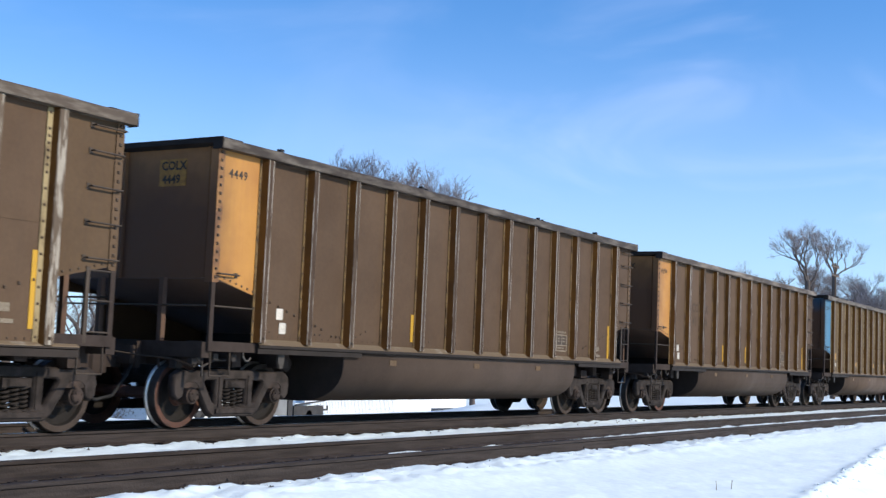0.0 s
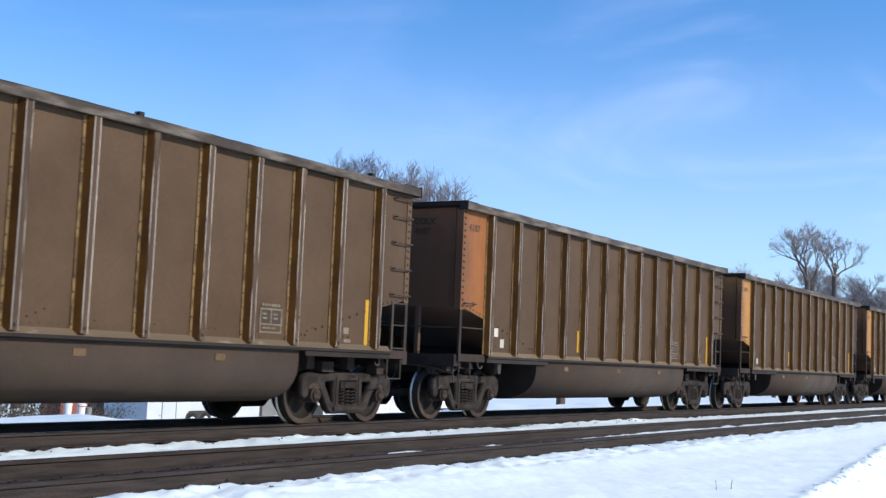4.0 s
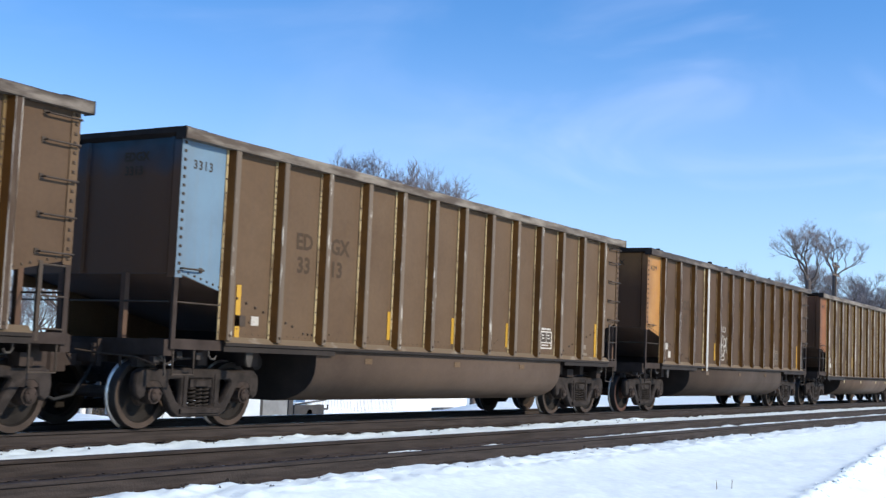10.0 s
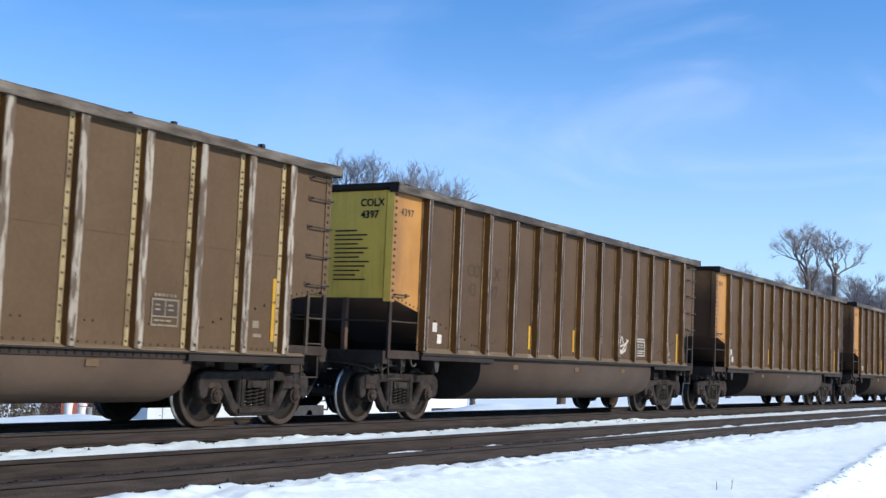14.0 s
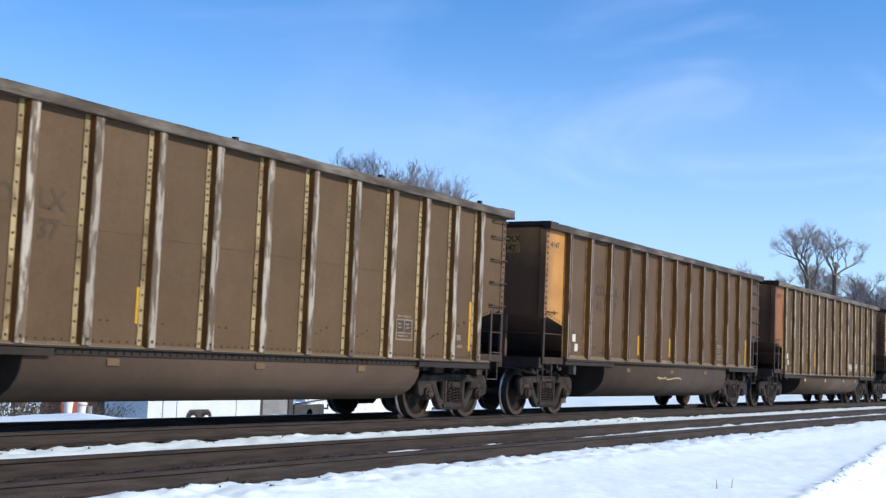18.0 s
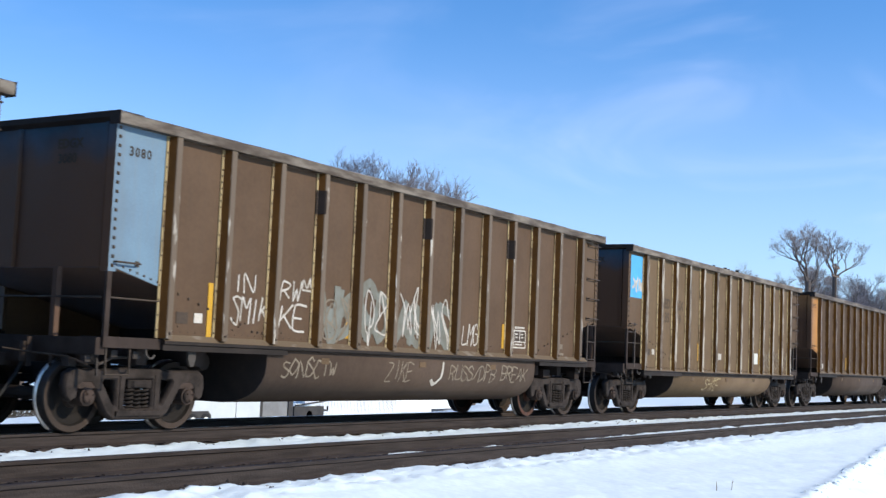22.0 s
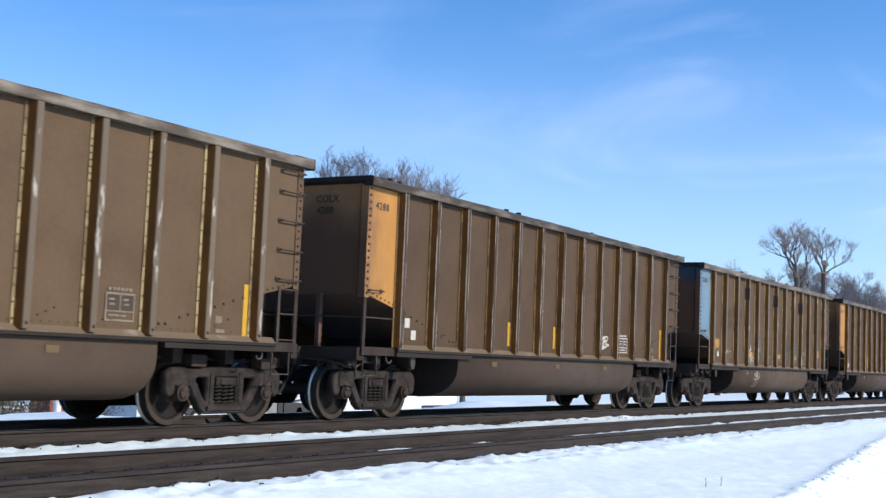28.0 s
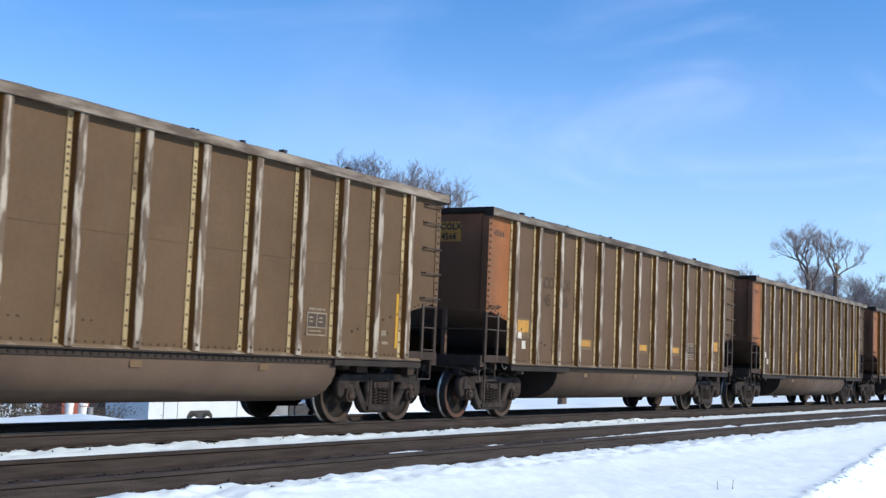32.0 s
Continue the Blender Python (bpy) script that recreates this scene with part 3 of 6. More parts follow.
def ground_z(x, y):
    z = float(np.interp(y, [q[0] for q in PROFILE], [q[1] for q in PROFILE]))
    near = min(1.0, max(0.0, (28.5 - x) / 4.0))
    if near > 0 and 3 < y < 22:     # a raised yard beside the line
        z += near * float(np.interp(y, [3, 6, 9, 14, 16, 18, 22], [0, 0.05, 0.20, 0.17, 0.27, 0.10, 0]))
    far = math.hypot(x - 10, y + 6)
    if far > 150:
        return z
    z += 0.035 * noise.noise((x * 0.35, y * 0.5, 0.0)) * (1 if y < -5.5 or y > 2 else 0.3)
    z += 0.018 * noise.noise((x * 2.3, y * 2.9, 4.0)) + 0.010 * noise.noise((x * 6.1, y * 7.3, 9.0))
    if -5.7 < y < -4.8 or -3.4 < y < -0.7:
        z += 0.035 * noise.noise((x * 1.1, y * 2.0, 7.0)) + 0.02 * noise.noise((x * 4.1, y * 4.0, 2.0))
    if (-5.8 < y < -4.8 or -1.6 < y < -0.7) and x < 40:      # ragged edges of the snow
        z += 0.034 * noise.noise((x * 3.9, y * 7.0, 1.0)) + 0.026 * noise.noise((x * 8.3, y * 9.0, 3.0))
    if -3.95 < y < -3.55:           # snow that lies along the foot of the rail
        z += 0.055 * min(1.0, max(0.0, (x - 10) / 14)) + 0.05 * max(0.0, noise.noise((x * 0.8, 1.0, 3.0)))
    if 7 < y < 24:                  # uneven drifts beyond the line
        z += 0.16 * max(0.0, noise.noise((x * 0.45, y * 0.5, 12.0))) + 0.06 * noise.noise((x * 1.6, y * 1.3, 6.0))
    if x > 44 and 11 < y < 20:      # a drift along the far side of the line
        z += 0.34 * min(1.0, (x - 44) / 8) * float(np.interp(y, [11, 14.5, 16, 20], [0, 1, 1, 0])) * (0.8 + 0.5 * noise.noise((x * 0.25, y * 0.3, 2.0)))
    # edge of the ploughed snow
    line = -8.66 + (x - 15.8) * 0.116 + 0.09 * noise.noise((x * 1.7, 0.0, 5.0)) + 0.05 * noise.noise((x * 6.0, 2.0, 5.0))
    d = line - y
    if d > -0.3 and x > 6:
        crest = math.exp(-(d - 0.02) ** 2 / 0.012) * (0.045 + 0.035 * noise.noise((x * 5.0, y * 5.0, 8.0)))
        fall = 0.34 * max(0.0, min(d, 2.2)) * (1 + 0.12 * noise.noise((x * 1.3, y * 1.9, 8.0)))
        z += min(1.0, (x - 6) / 5) * (crest - fall)
    return z


def steps(*runs):
    out = []
    for a, b, d in runs:
        out += list(np.arange(a, b, d))
    return out + [runs[-1][1]]


gx = steps((-900, -100, 160), (-100, -10, 15), (-10, 4, 0.7), (4, 24, 0.11), (24, 60, 0.3), (60, 150, 1.5), (150, 400, 12), (400, 3000, 260))
gy = steps((-400, -30, 60), (-30, -13, 1.5), (-13, -10.2, 0.2), (-10.2, -7.0, 0.08), (-7.0, -6, 0.14), (-6, -4.8, 0.06), (-4.8, -3.9, 0.3), (-3.9, -0.7, 0.07), (-0.7, 2, 0.4), (2, 7, 0.5), (7, 24, 0.35), (24, 40, 2.0), (40, 150, 14), (150, 2600, 250))
verts = [(x, y, ground_z(x, y)) for y in gy for x in gx]
w = len(gx)
faces = [(j * w + i, j * w + i + 1, (j + 1) * w + i + 1, (j + 1) * w + i) for j in range(len(gy) - 1) for i in range(w - 1)]
me = bpy.data.meshes.new("ground")
me.from_pydata(verts, [], faces)
me.materials.append(SNOW)
for q in me.polygons:
    q.use_smooth = True
tagged(put("ground", me), "snow-covered ground on both sides of the tracks", "snow", kind="structure")

RAIL_OUTLINE = [(-0.075, -0.190), (0.075, -0.190), (0.075, -0.178), (0.014, -0.155), (0.012, -0.050), (0.036, -0.036), (0.037, -0.006), (0.028, 0.0), (-0.028, 0.0), (-0.037, -0.006), (-0.036, -0.036), (-0.012, -0.050), (-0.014, -0.155), (-0.075, -0.178)]
bm = bmesh.new()
prism(bm, RAIL_OUTLINE, -120, 900, "x", [0, 0, 0, 0, 0, 0, 1, 1, 1, 0, 0, 0, 0, 0])
RAIL_MESH = mesh("rail", bm, [RAIL, HEAD])
RUSTY_RAIL_MESH = RAIL_MESH.copy()
RUSTY_RAIL_MESH.materials[1] = RUSTHEAD
bm = bmesh.new()
box(bm, -0.115, 0.115, -1.3, 1.3, -0.36, -0.197)
TIE_MESH = mesh("tie", bm, TIE, bevel=0.012)
bm = bmesh.new()
box(bm, -0.09, 0.09, -0.17, 0.17, -0.197, -0.182)
for sy in (-0.10, 0.10):
    box(bm, -0.012, 0.012, sy - 0.022, sy + 0.022, -0.182, -0.174)
PLATE_MESH = mesh("tie_plate", bm, RAIL)

for tname, cy, tlabel in (("track_1", 0.0, "railway track that carries the coal train"), ("track_2", -4.25, "empty railway track with rusty rails in snow")):
    track = thing(tname, tlabel, "railway track", at=pose(0, cy, 0), kind="structure")
    for sy in (-0.755, 0.755):
        put("rail", RUSTY_RAIL_MESH if cy else RAIL_MESH, track, pose(0, sy, 0), "long rusty steel rail")
    for i in range(80):
        x = 2 + i * 0.53
        put("tie", TIE_MESH, track, pose(x + random.uniform(-.03, .03), random.uniform(-.04, .04), 0, 0, 0, random.uniform(-1, 1)))
    for i in range(22):
        for sy in (-0.755, 0.755):
            put("tie_plate", PLATE_MESH, track, pose(2 + i * 0.53, sy, 0))
    bm = bmesh.new()
    half = 1.30 if cy == 0 else 0.86
    prism(bm, [(-half - 0.3, -0.50), (half + 0.3, -0.50), (half, -0.215), (-half, -0.215)], -120, 900, "x")
    bed = part("ballast_bed", bm, BALLAST, track, "crushed grey-brown stone")
    rnd = random.Random(5 if cy else 6)
    sv, sf = [], []
    for i in range(2600):
        x = 3 + 45 * rnd.random() ** 1.6
        y = rnd.uniform(-half, half)
        r = rnd.uniform(0.018, 0.045)
        k = len(sv)
        c = Vector((x, y, -0.215 + r * 0.3))
        for d in ((1, 0, 0), (0, 1, 0), (-1, 0, 0), (0, -1, 0), (0, 0, 1)):
            sv.append(c + Vector(d) * r * rnd.uniform(0.6, 1.2))
        sf += [(k, k + 1, k + 4), (k + 1, k + 2, k + 4), (k + 2, k + 3, k + 4), (k + 3, k, k + 4)]
    for i in range(130):         # scattered on the snow along the edge
        x = 3 + 40 * rnd.random() ** 1.6
        y = -half - abs(rnd.gauss(0.0, 0.16))
        r = rnd.uniform(0.012, 0.032)
        k = len(sv)
        c = Vector((x, y, ground_z(x, y + cy) + r * 0.2))
        for d in ((1, 0, 0), (0, 1, 0), (-1, 0, 0), (0, -1, 0), (0, 0, 1)):
            sv.append(c + Vector(d) * r * rnd.uniform(0.6, 1.2))
        sf += [(k, k + 1, k + 4), (k + 1, k + 2, k + 4), (k + 2, k + 3, k + 4), (k + 3, k, k + 4)]
    me = bpy.data.meshes.new("ballast_stones")
    me.from_pydata(sv, [], sf)
    me.materials.append(BALLAST)
    tagged(put("ballast_stones", me, track), "loose crushed stones", kind="stuff")

# lumps of snow along the ploughed bank and the track's edge
rnd = random.Random(11)
sv, sf = [], []


def lump(x, y, z, r):
    k = len(sv)
    dirs = [Vector(d).normalized() for d in ((1, 0, 0), (0, 1, 0), (-1, 0, 0), (0, -1, 0), (0, 0, 1), (.7, .7, .6), (-.7, .7, .6), (-.7, -.7, .6), (.7, -.7, .6))]
    sv.extend(Vector((x, y, z - r * 0.2)) + Vector((d.x * 1.3, d.y * 1.3, d.z * 0.7)) * r * rnd.uniform(0.6, 1.2) for d in dirs)
    for a, b, c in ((0, 5, 8), (0, 1, 5), (1, 6, 5), (1, 2, 6), (2, 7, 6), (2, 3, 7), (3, 8, 7), (3, 0, 8), (4, 8, 5), (4, 5, 6), (4, 6, 7), (4, 7, 8)):
        sf.append((k + a, k + b, k + c))


for i in range(170):
    x = rnd.uniform(13, 30)
    y = -8.66 + (x - 15.8) * 0.116 + rnd.gauss(-0.03, 0.10)
    lump(x, y, ground_z(x, y), 0.012 + 0.05 * rnd.random() ** 2.5)
for i in range(260):
    x = 4 + 45 * rnd.random() ** 1.5
    y = -5.25 + rnd.gauss(0, 0.22)
    lump(x, y, ground_z(x, y), 0.006 + 0.022 * rnd.random() ** 3)
for i in range(200):
    x = 4 + 45 * rnd.random() ** 1.5
    y = -1.2 + rnd.gauss(0, 0.15)
    lump(x, y, ground_z(x, y), 0.006 + 0.018 * rnd.random() ** 3)
me = bpy.data.meshes.new("snow_lumps")
me.from_pydata(sv, [], sf)
me.materials.append(SNOW)
tagged(put("snow_lumps", me), "broken lumps of ploughed snow on the ground", "snow lumps", kind="stuff")

# ------------------------------------------------------------------ coal car: shared meshes
LEN = 16.18
X0, X1 = 0.80, 15.38          # ends of the top chord
SHEET, OUT = 1.485, 1.62      # half width at the sheets and at the posts
TOP = 3.955
POSTS = {"A": [1.88, 2.95, 4.03, 5.09, 6.10, 7.13, 8.15, 9.16, 10.19, 11.20, 12.20, 13.24, 14.32],
         "C": [1.90, 2.89, 3.88, 4.86, 5.93, 7.02, 8.11, 9.18, 10.27, 11.35, 12.36, 13.35, 14.27]}
POSTS["B"] = POSTS["A"]
DUST = {"A": DUST_A, "B": DUST_B, "C": DUST_C}
TURN = Matrix.Translation((LEN, 0, 0)) @ Matrix.Rotation(math.pi, 4, "Z")     # the near side turned to the far one


def post_mesh(kind, face, seed):
    """A hat-section side post: two riveted flanges, slanted webs, a rubbed outer face."""
    bm = bmesh.new()
    t, e, out, fl = {"A": (0.052, 0.009, OUT - 0.022, 0.042), "B": (0.055, 0.010, OUT - 0.018, 0.044), "C": (0.068, 0.010, OUT - 0.040, 0.078)}[kind]
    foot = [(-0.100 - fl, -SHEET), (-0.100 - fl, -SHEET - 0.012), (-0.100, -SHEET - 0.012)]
    if kind == "A":      # the outer face is dished between two rubbed lips, their highlight painted pale
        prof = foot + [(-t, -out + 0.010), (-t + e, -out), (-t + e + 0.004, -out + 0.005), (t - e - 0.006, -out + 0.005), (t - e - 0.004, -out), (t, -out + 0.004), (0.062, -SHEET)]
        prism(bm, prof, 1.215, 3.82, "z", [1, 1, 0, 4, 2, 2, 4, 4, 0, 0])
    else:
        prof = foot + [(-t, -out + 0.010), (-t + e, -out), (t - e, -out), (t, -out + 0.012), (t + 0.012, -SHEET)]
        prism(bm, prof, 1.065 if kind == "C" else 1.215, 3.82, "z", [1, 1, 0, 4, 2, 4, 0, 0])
    rnd = random.Random(seed)
    z = 1.15 if kind == "C" else 1.32
    dense = rnd.random() < 0.35
    while z < 3.78:
        bolt(bm, -0.100 - fl * 0.5, -SHEET - 0.012, z, 0.0125 if kind != "C" else 0.016, mat=3)
        z += 0.085 if dense and 3.0 < z < 3.5 else 0.19
    bolt(bm, 0, -out, 1.14 if kind == "C" else 1.28, 0.02, mat=3)
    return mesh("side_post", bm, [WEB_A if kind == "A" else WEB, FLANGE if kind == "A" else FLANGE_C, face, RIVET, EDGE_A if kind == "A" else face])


POST_MESH = {"A": [post_mesh("A", FACE_A, s) for s in (1, 2, 3)], "B": [post_mesh("B", FACE_B, 4), post_mesh("B", FACE_B, 5), post_mesh("B", FACE_B, 6)], "C": [post_mesh("C", FACE_C, s) for s in (7, 8, 9)]}
bm = bmesh.new()          # a burnt patch that wraps a post's flange and web
prism(bm, [(-0.146, -SHEET - 0.006), (-0.146, -SHEET - 0.016), (-0.104, -SHEET - 0.017), (-0.060, -OUT + 0.026), (-0.046, -OUT + 0.014), (-0.02, -OUT + 0.014), (-0.02, -OUT + 0.03), (-0.08, -SHEET - 0.006)], 0, 0.36, "z")
STAIN = mesh("soot_stain", bm, SOOT_SHADE_BLACK)
WHITE_POST = post_mesh("C", FACE_W, 12)


def panel_mesh(kind, material, seed):
    """One side sheet between posts, one metre wide, a little dented."""
    rnd = random.Random(seed)
    bm = bmesh.new()
    nx, nz = 4, 7
    foot = 1.05 if kind == "C" else 1.195
    grid = []
    for j in range(nz + 1):
        row = []
        for i in range(nx + 1):
            edge = i in (0, nx) or j in (0, nz)
            row.append(bm.verts.new((i / nx, -SHEET + 0.002 + (0 if edge else rnd.uniform(-0.001, 0.004)), foot + (3.835 - foot) * j / nz)))
        grid.append(row)
    for j in range(nz):
        for i in range(nx):
            bm.faces.new((grid[j][i], grid[j][i + 1], grid[j + 1][i + 1], grid[j + 1][i]))
    box(bm, 0, 1, -SHEET + 0.013, -SHEET + 0.025, foot, 3.835)
    if kind == "C":      # weld seam at mid height
        box(bm, 0.02, 0.98, -SHEET - 0.002, -SHEET + 0.004, 2.455, 2.463)
    for k in range(6):   # a row of bolts low on the sheet, a few scattered higher
        bolt(bm, 0.17 + k * 0.132, -SHEET + 0.002, foot + (0.075 if kind == "C" else 0.115), 0.014 if kind == "C" else 0.008, mat=1)
    for k in range(seed % 4):
        bolt(bm, 0.25 + 0.12 * k, -SHEET + 0.002, 1.38 + 0.05 * k * (seed % 2), 0.013, mat=1)
    return mesh("side_panel", bm, [material, RIVET])


PANEL_MESH = {k: [panel_mesh(k, DUST[k], s) for s in range(4)] for k in "ABC"}
for tone, paint in (("lite", DUST_LITE), ("dim", DUST_DIM), ("olive", DUST_OLIVE)):
    for key in "ABC":
        PANEL_MESH[key + tone] = [panel_mesh(key, paint, s) for s in range(4)]
PANEL_MESH["S"] = [panel_mesh("C", DUST_S, s) for s in range(4)]
GREY_MESH = panel_mesh("B", GREY_PANEL, 3)


def end_panel_mesh(material, x0, x1, low0, low1, split=None):
    """The sheet beside an end, its lower edge cut along the slope sheet."""
    bm = bmesh.new()
    prism(bm, [(x0, low0), (x1, low1), (x1, 3.835), (x0, 3.835)], -SHEET, -SHEET + 0.012, "y")
    for k in range(7):
        u = 0.08 + 0.84 * k / 6
        bolt(bm, x0 + (x1 - x0) * u, -SHEET, low0 + (low1 - low0) * u + 0.05, 0.016, mat=1)
    return mesh("end_panel", bm, [material, RIVET])


FRONT_PANEL = {k: end_panel_mesh(m, 0.93, 1.80, 2.06, 1.86) for k, m in SIDE.items()}
FRONT_PANEL["sky"] = end_panel_mesh(DUST_B, 0.93, 1.80, 2.06, 1.86)
REAR_PANEL = {k: end_panel_mesh(DUST[k], 14.40, 15.27, 1.86, 2.06) for k in "ABC"}

bm = bmesh.new()          # riveted corner angle
prism(bm, [(0.86, -1.50), (0.99, -1.50), (0.99, -1.488), (0.872, -1.488), (0.872, -1.36), (0.86, -1.36)], 2.0, 3.83, "z", [0, 0, 0, 0, 0, 1])
prism(bm, [(0.86, -1.50), (0.935, -1.50), (0.935, -1.46), (0.86, -1.46)], 1.08, 2.0, "z", [3, 3, 3, 3])
for k in range(16):
    bolt(bm, 0.924, -1.50, 2.07 + k * 0.114, 0.022, mat=2)
CORNER_MESH = {"orange": mesh("corner_post", bm, [CREAM, GRIME, RIVET, GRIME])}
for key, m in (("red", RED), ("blue", BLUE), ("pale", PALE), ("sky", DUST_B), ("lime", AMBER), ("amber", LIME)):
    CORNER_MESH[key] = CORNER_MESH["orange"].copy()
    CORNER_MESH[key].materials[0] = m
CORNER_MESH["orange"].materials[0] = WORN_ORANGE
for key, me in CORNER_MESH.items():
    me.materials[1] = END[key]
CORNER_REAR = CORNER_MESH["orange"].copy()
CORNER_REAR.materials[0] = DUST_B



def chord_mesh(seed, material):
    """The rim: a square tube, knocked and scraped along its outer edge."""
    rnd = random.Random(seed)
    bm = bmesh.new()
    xs = [X0, X0 + 0.05]
    while xs[-1] < X1 - 0.35:
        xs.append(xs[-1] + rnd.uniform(0.10, 0.34))
    xs += [X1 - 0.06, X1]
    rings, dip, bow = [], 0.0, 0.0
    for x in xs:
        dip = 0.6 * dip + rnd.gauss(0, 0.0025)
        bow = 0.6 * bow + rnd.gauss(0, 0.004)
        lip = 0.012 if x > X1 - 0.1 or x < X0 + 0.07 else 0.0
        prof = [(-OUT + 0.004 + bow, 3.815), (-OUT + bow, 3.83), (-OUT + bow - lip, TOP - 0.022 + dip), (-OUT + 0.022 + bow, TOP + dip + lip), (-1.48, TOP + dip * 0.5), (-1.46, TOP - 0.02), (-1.46, 3.815)]
        rings.append([bm.verts.new((x, y, z)) for y, z in prof])
    for a, b in zip(rings, rings[1:]):
        for k in range(7):
            bm.faces.new((a[k], a[(k + 1) % 7], b[(k + 1) % 7], b[k]))
    bm.faces.new(rings[0][::-1])
    bm.faces.new(rings[-1])
    return mesh("top_chord", bm, material)


CHORDS = {"A": [chord_mesh(q, CHORD_A) for q in (31, 32, 33)], "C": [chord_mesh(q, CHORD) for q in (34, 35, 36)]}
CHORDS["B"] = CHORDS["C"]
# near-black sill colour that carries the shadow line under the ledge
SHADE_SILL = surface("shade_dark_sill", (0.024, 0.0170, 0.0130), (0.015, 0.0108, 0.0085), 2.0, 0.65, spread=0.25, spec=0.2)
SILL_MESH = {}
for key in "ABC":
    bm = bmesh.new()
    if key == "C":
        prism(bm, [(-1.487, 1.095), (-1.550, 1.062), (-1.556, 1.050), (-1.556, 1.030), (-1.500, 1.020), (-1.500, 0.950), (-1.475, 0.950)], 1.84, 14.75, "x", [1, 1, 0, 0, 0, 0, 0])
        for i in range(62):
            bolt(bm, 4.2 + i * 0.135, -1.500, 0.985, 0.02)
        for x0, x1 in ((1.84, 4.40), (12.3, 14.75)):
            box(bm, x0, x1, -1.552, -1.40, 0.93, 1.018)
    else:             # a dusty slanted ledge over a lip coloured dark as its shadow
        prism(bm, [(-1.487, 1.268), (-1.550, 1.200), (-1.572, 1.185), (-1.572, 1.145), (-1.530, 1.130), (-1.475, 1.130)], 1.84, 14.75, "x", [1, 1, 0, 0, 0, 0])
        for x0, x1 in ((1.84, 4.40), (12.5, 14.75)):
            box(bm, x0, x1, -1.545, -1.40, 1.062, 1.132)
    SILL_MESH[key] = mesh("side_sill", bm, [SHADE_SILL, LEDGE], bevel=0.004)
FAR_SHEET = {}
for key in "ABC":         # the ribbed side that is turned away
    bm = bmesh.new()
    box(bm, 0.93, 15.25, -SHEET, -SHEET + 0.014, 1.86, 3.835)
    box(bm, 1.85, 14.33, -SHEET, -SHEET + 0.014, 1.195, 1.86)
    for x in POSTS[key]:
        prism(bm, [(x - 0.10, -SHEET), (x - 0.05, -OUT), (x + 0.05, -OUT), (x + 0.062, -SHEET)], 1.235, 3.82, "z", [1, 1, 1, 0])
    FAR_SHEET[key] = mesh("side_sheet", bm, [DUST[key], FACE_A])


def grab_mesh(length, drop=0.0):
    bm = bmesh.new()
    tube(bm, [(0, 0, 0), (0, -0.07, drop), (length, -0.07, drop * 0.4), (length, 0, 0)], 0.013, 5)
    box(bm, -0.03, 0.03, -0.012, 0.0, -0.035, 0.035)
    return mesh("grab_iron", bm, IRON)


GRAB = grab_mesh(0.50)
GRAB_SHORT = grab_mesh(0.40)
bm = bmesh.new()
tube(bm, [(0, 0, 0), (0.87, 0, 0)], 0.012, 5)
RUNG = mesh("grab_bar", bm, IRON)
bm = bmesh.new()
box(bm, -0.028, 0.028, -0.02, 0.02, 1.10, 2.02)
STILE = mesh("ladder_stile", bm, IRON, bevel=0.006)
bm = bmesh.new()
tube(bm, [(-0.2, 0, 0), (-0.2, 0, -0.34), (0.2, 0, -0.34), (0.2, 0, 0)], 0.016, 5)
STIRRUP = mesh("sill_step", bm, IRON)
bm = bmesh.new()
prism(bm, [(-1.50, 1.07), (-1.50, 1.205), (-1.10, 1.205), (-1.10, 1.18), (-1.48, 1.18), (-1.48, 1.07)], 0.86, 1.84, "x")
PLATFORM = mesh("end_platform", bm, GRIME)

bm = bmesh.new()
for x, z in ((2.12, 1.80), (2.32, 1.745), (2.52, 1.69), (2.70, 1.64), (3.22, 1.51), (3.38, 1.465), (3.64, 1.37), (3.76, 1.365), (3.86, 1.36)):
    bolt(bm, x, -SHEET - 0.001, z, 0.019)
    bolt(bm, LEN - x, -SHEET - 0.001, z, 0.019)
SLOPE_BOLTS = mesh("bolts", bm, RIVET)
bm = bmesh.new()
prism(bm, [(2.40, 1.06), (2.54, 1.06), (2.54, 0.96), (2.51, 0.86), (2.44, 0.86), (2.40, 0.96)], -1.47, -1.43, "y")
JACK_PAD = mesh("jacking_pad", bm, BRACKET, bevel=0.008)
bm = bmesh.new()
tube(bm, [(1.62, -1.46, 1.09), (1.62, -1.47, 1.00), (1.66, -1.48, 0.955), (1.73, -1.48, 0.955), (1.76, -1.48, 1.0)], 0.017, 5)
ROPE_HOOK = mesh("rope_hook", bm, BRACKET)

# ends
END_MESH = {}
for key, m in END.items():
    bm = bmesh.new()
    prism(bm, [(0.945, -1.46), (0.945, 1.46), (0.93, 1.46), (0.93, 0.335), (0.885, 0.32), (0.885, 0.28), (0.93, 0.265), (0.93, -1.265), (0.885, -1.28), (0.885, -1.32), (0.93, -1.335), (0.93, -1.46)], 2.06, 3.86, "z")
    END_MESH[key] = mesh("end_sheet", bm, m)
bm = bmesh.new()
prism(bm, [(0.80, TOP - 0.06), (0.80, TOP + 0.015), (0.86, TOP + 0.015), (0.96, TOP - 0.03), (0.96, TOP - 0.10)], -1.455, 1.455, "y")
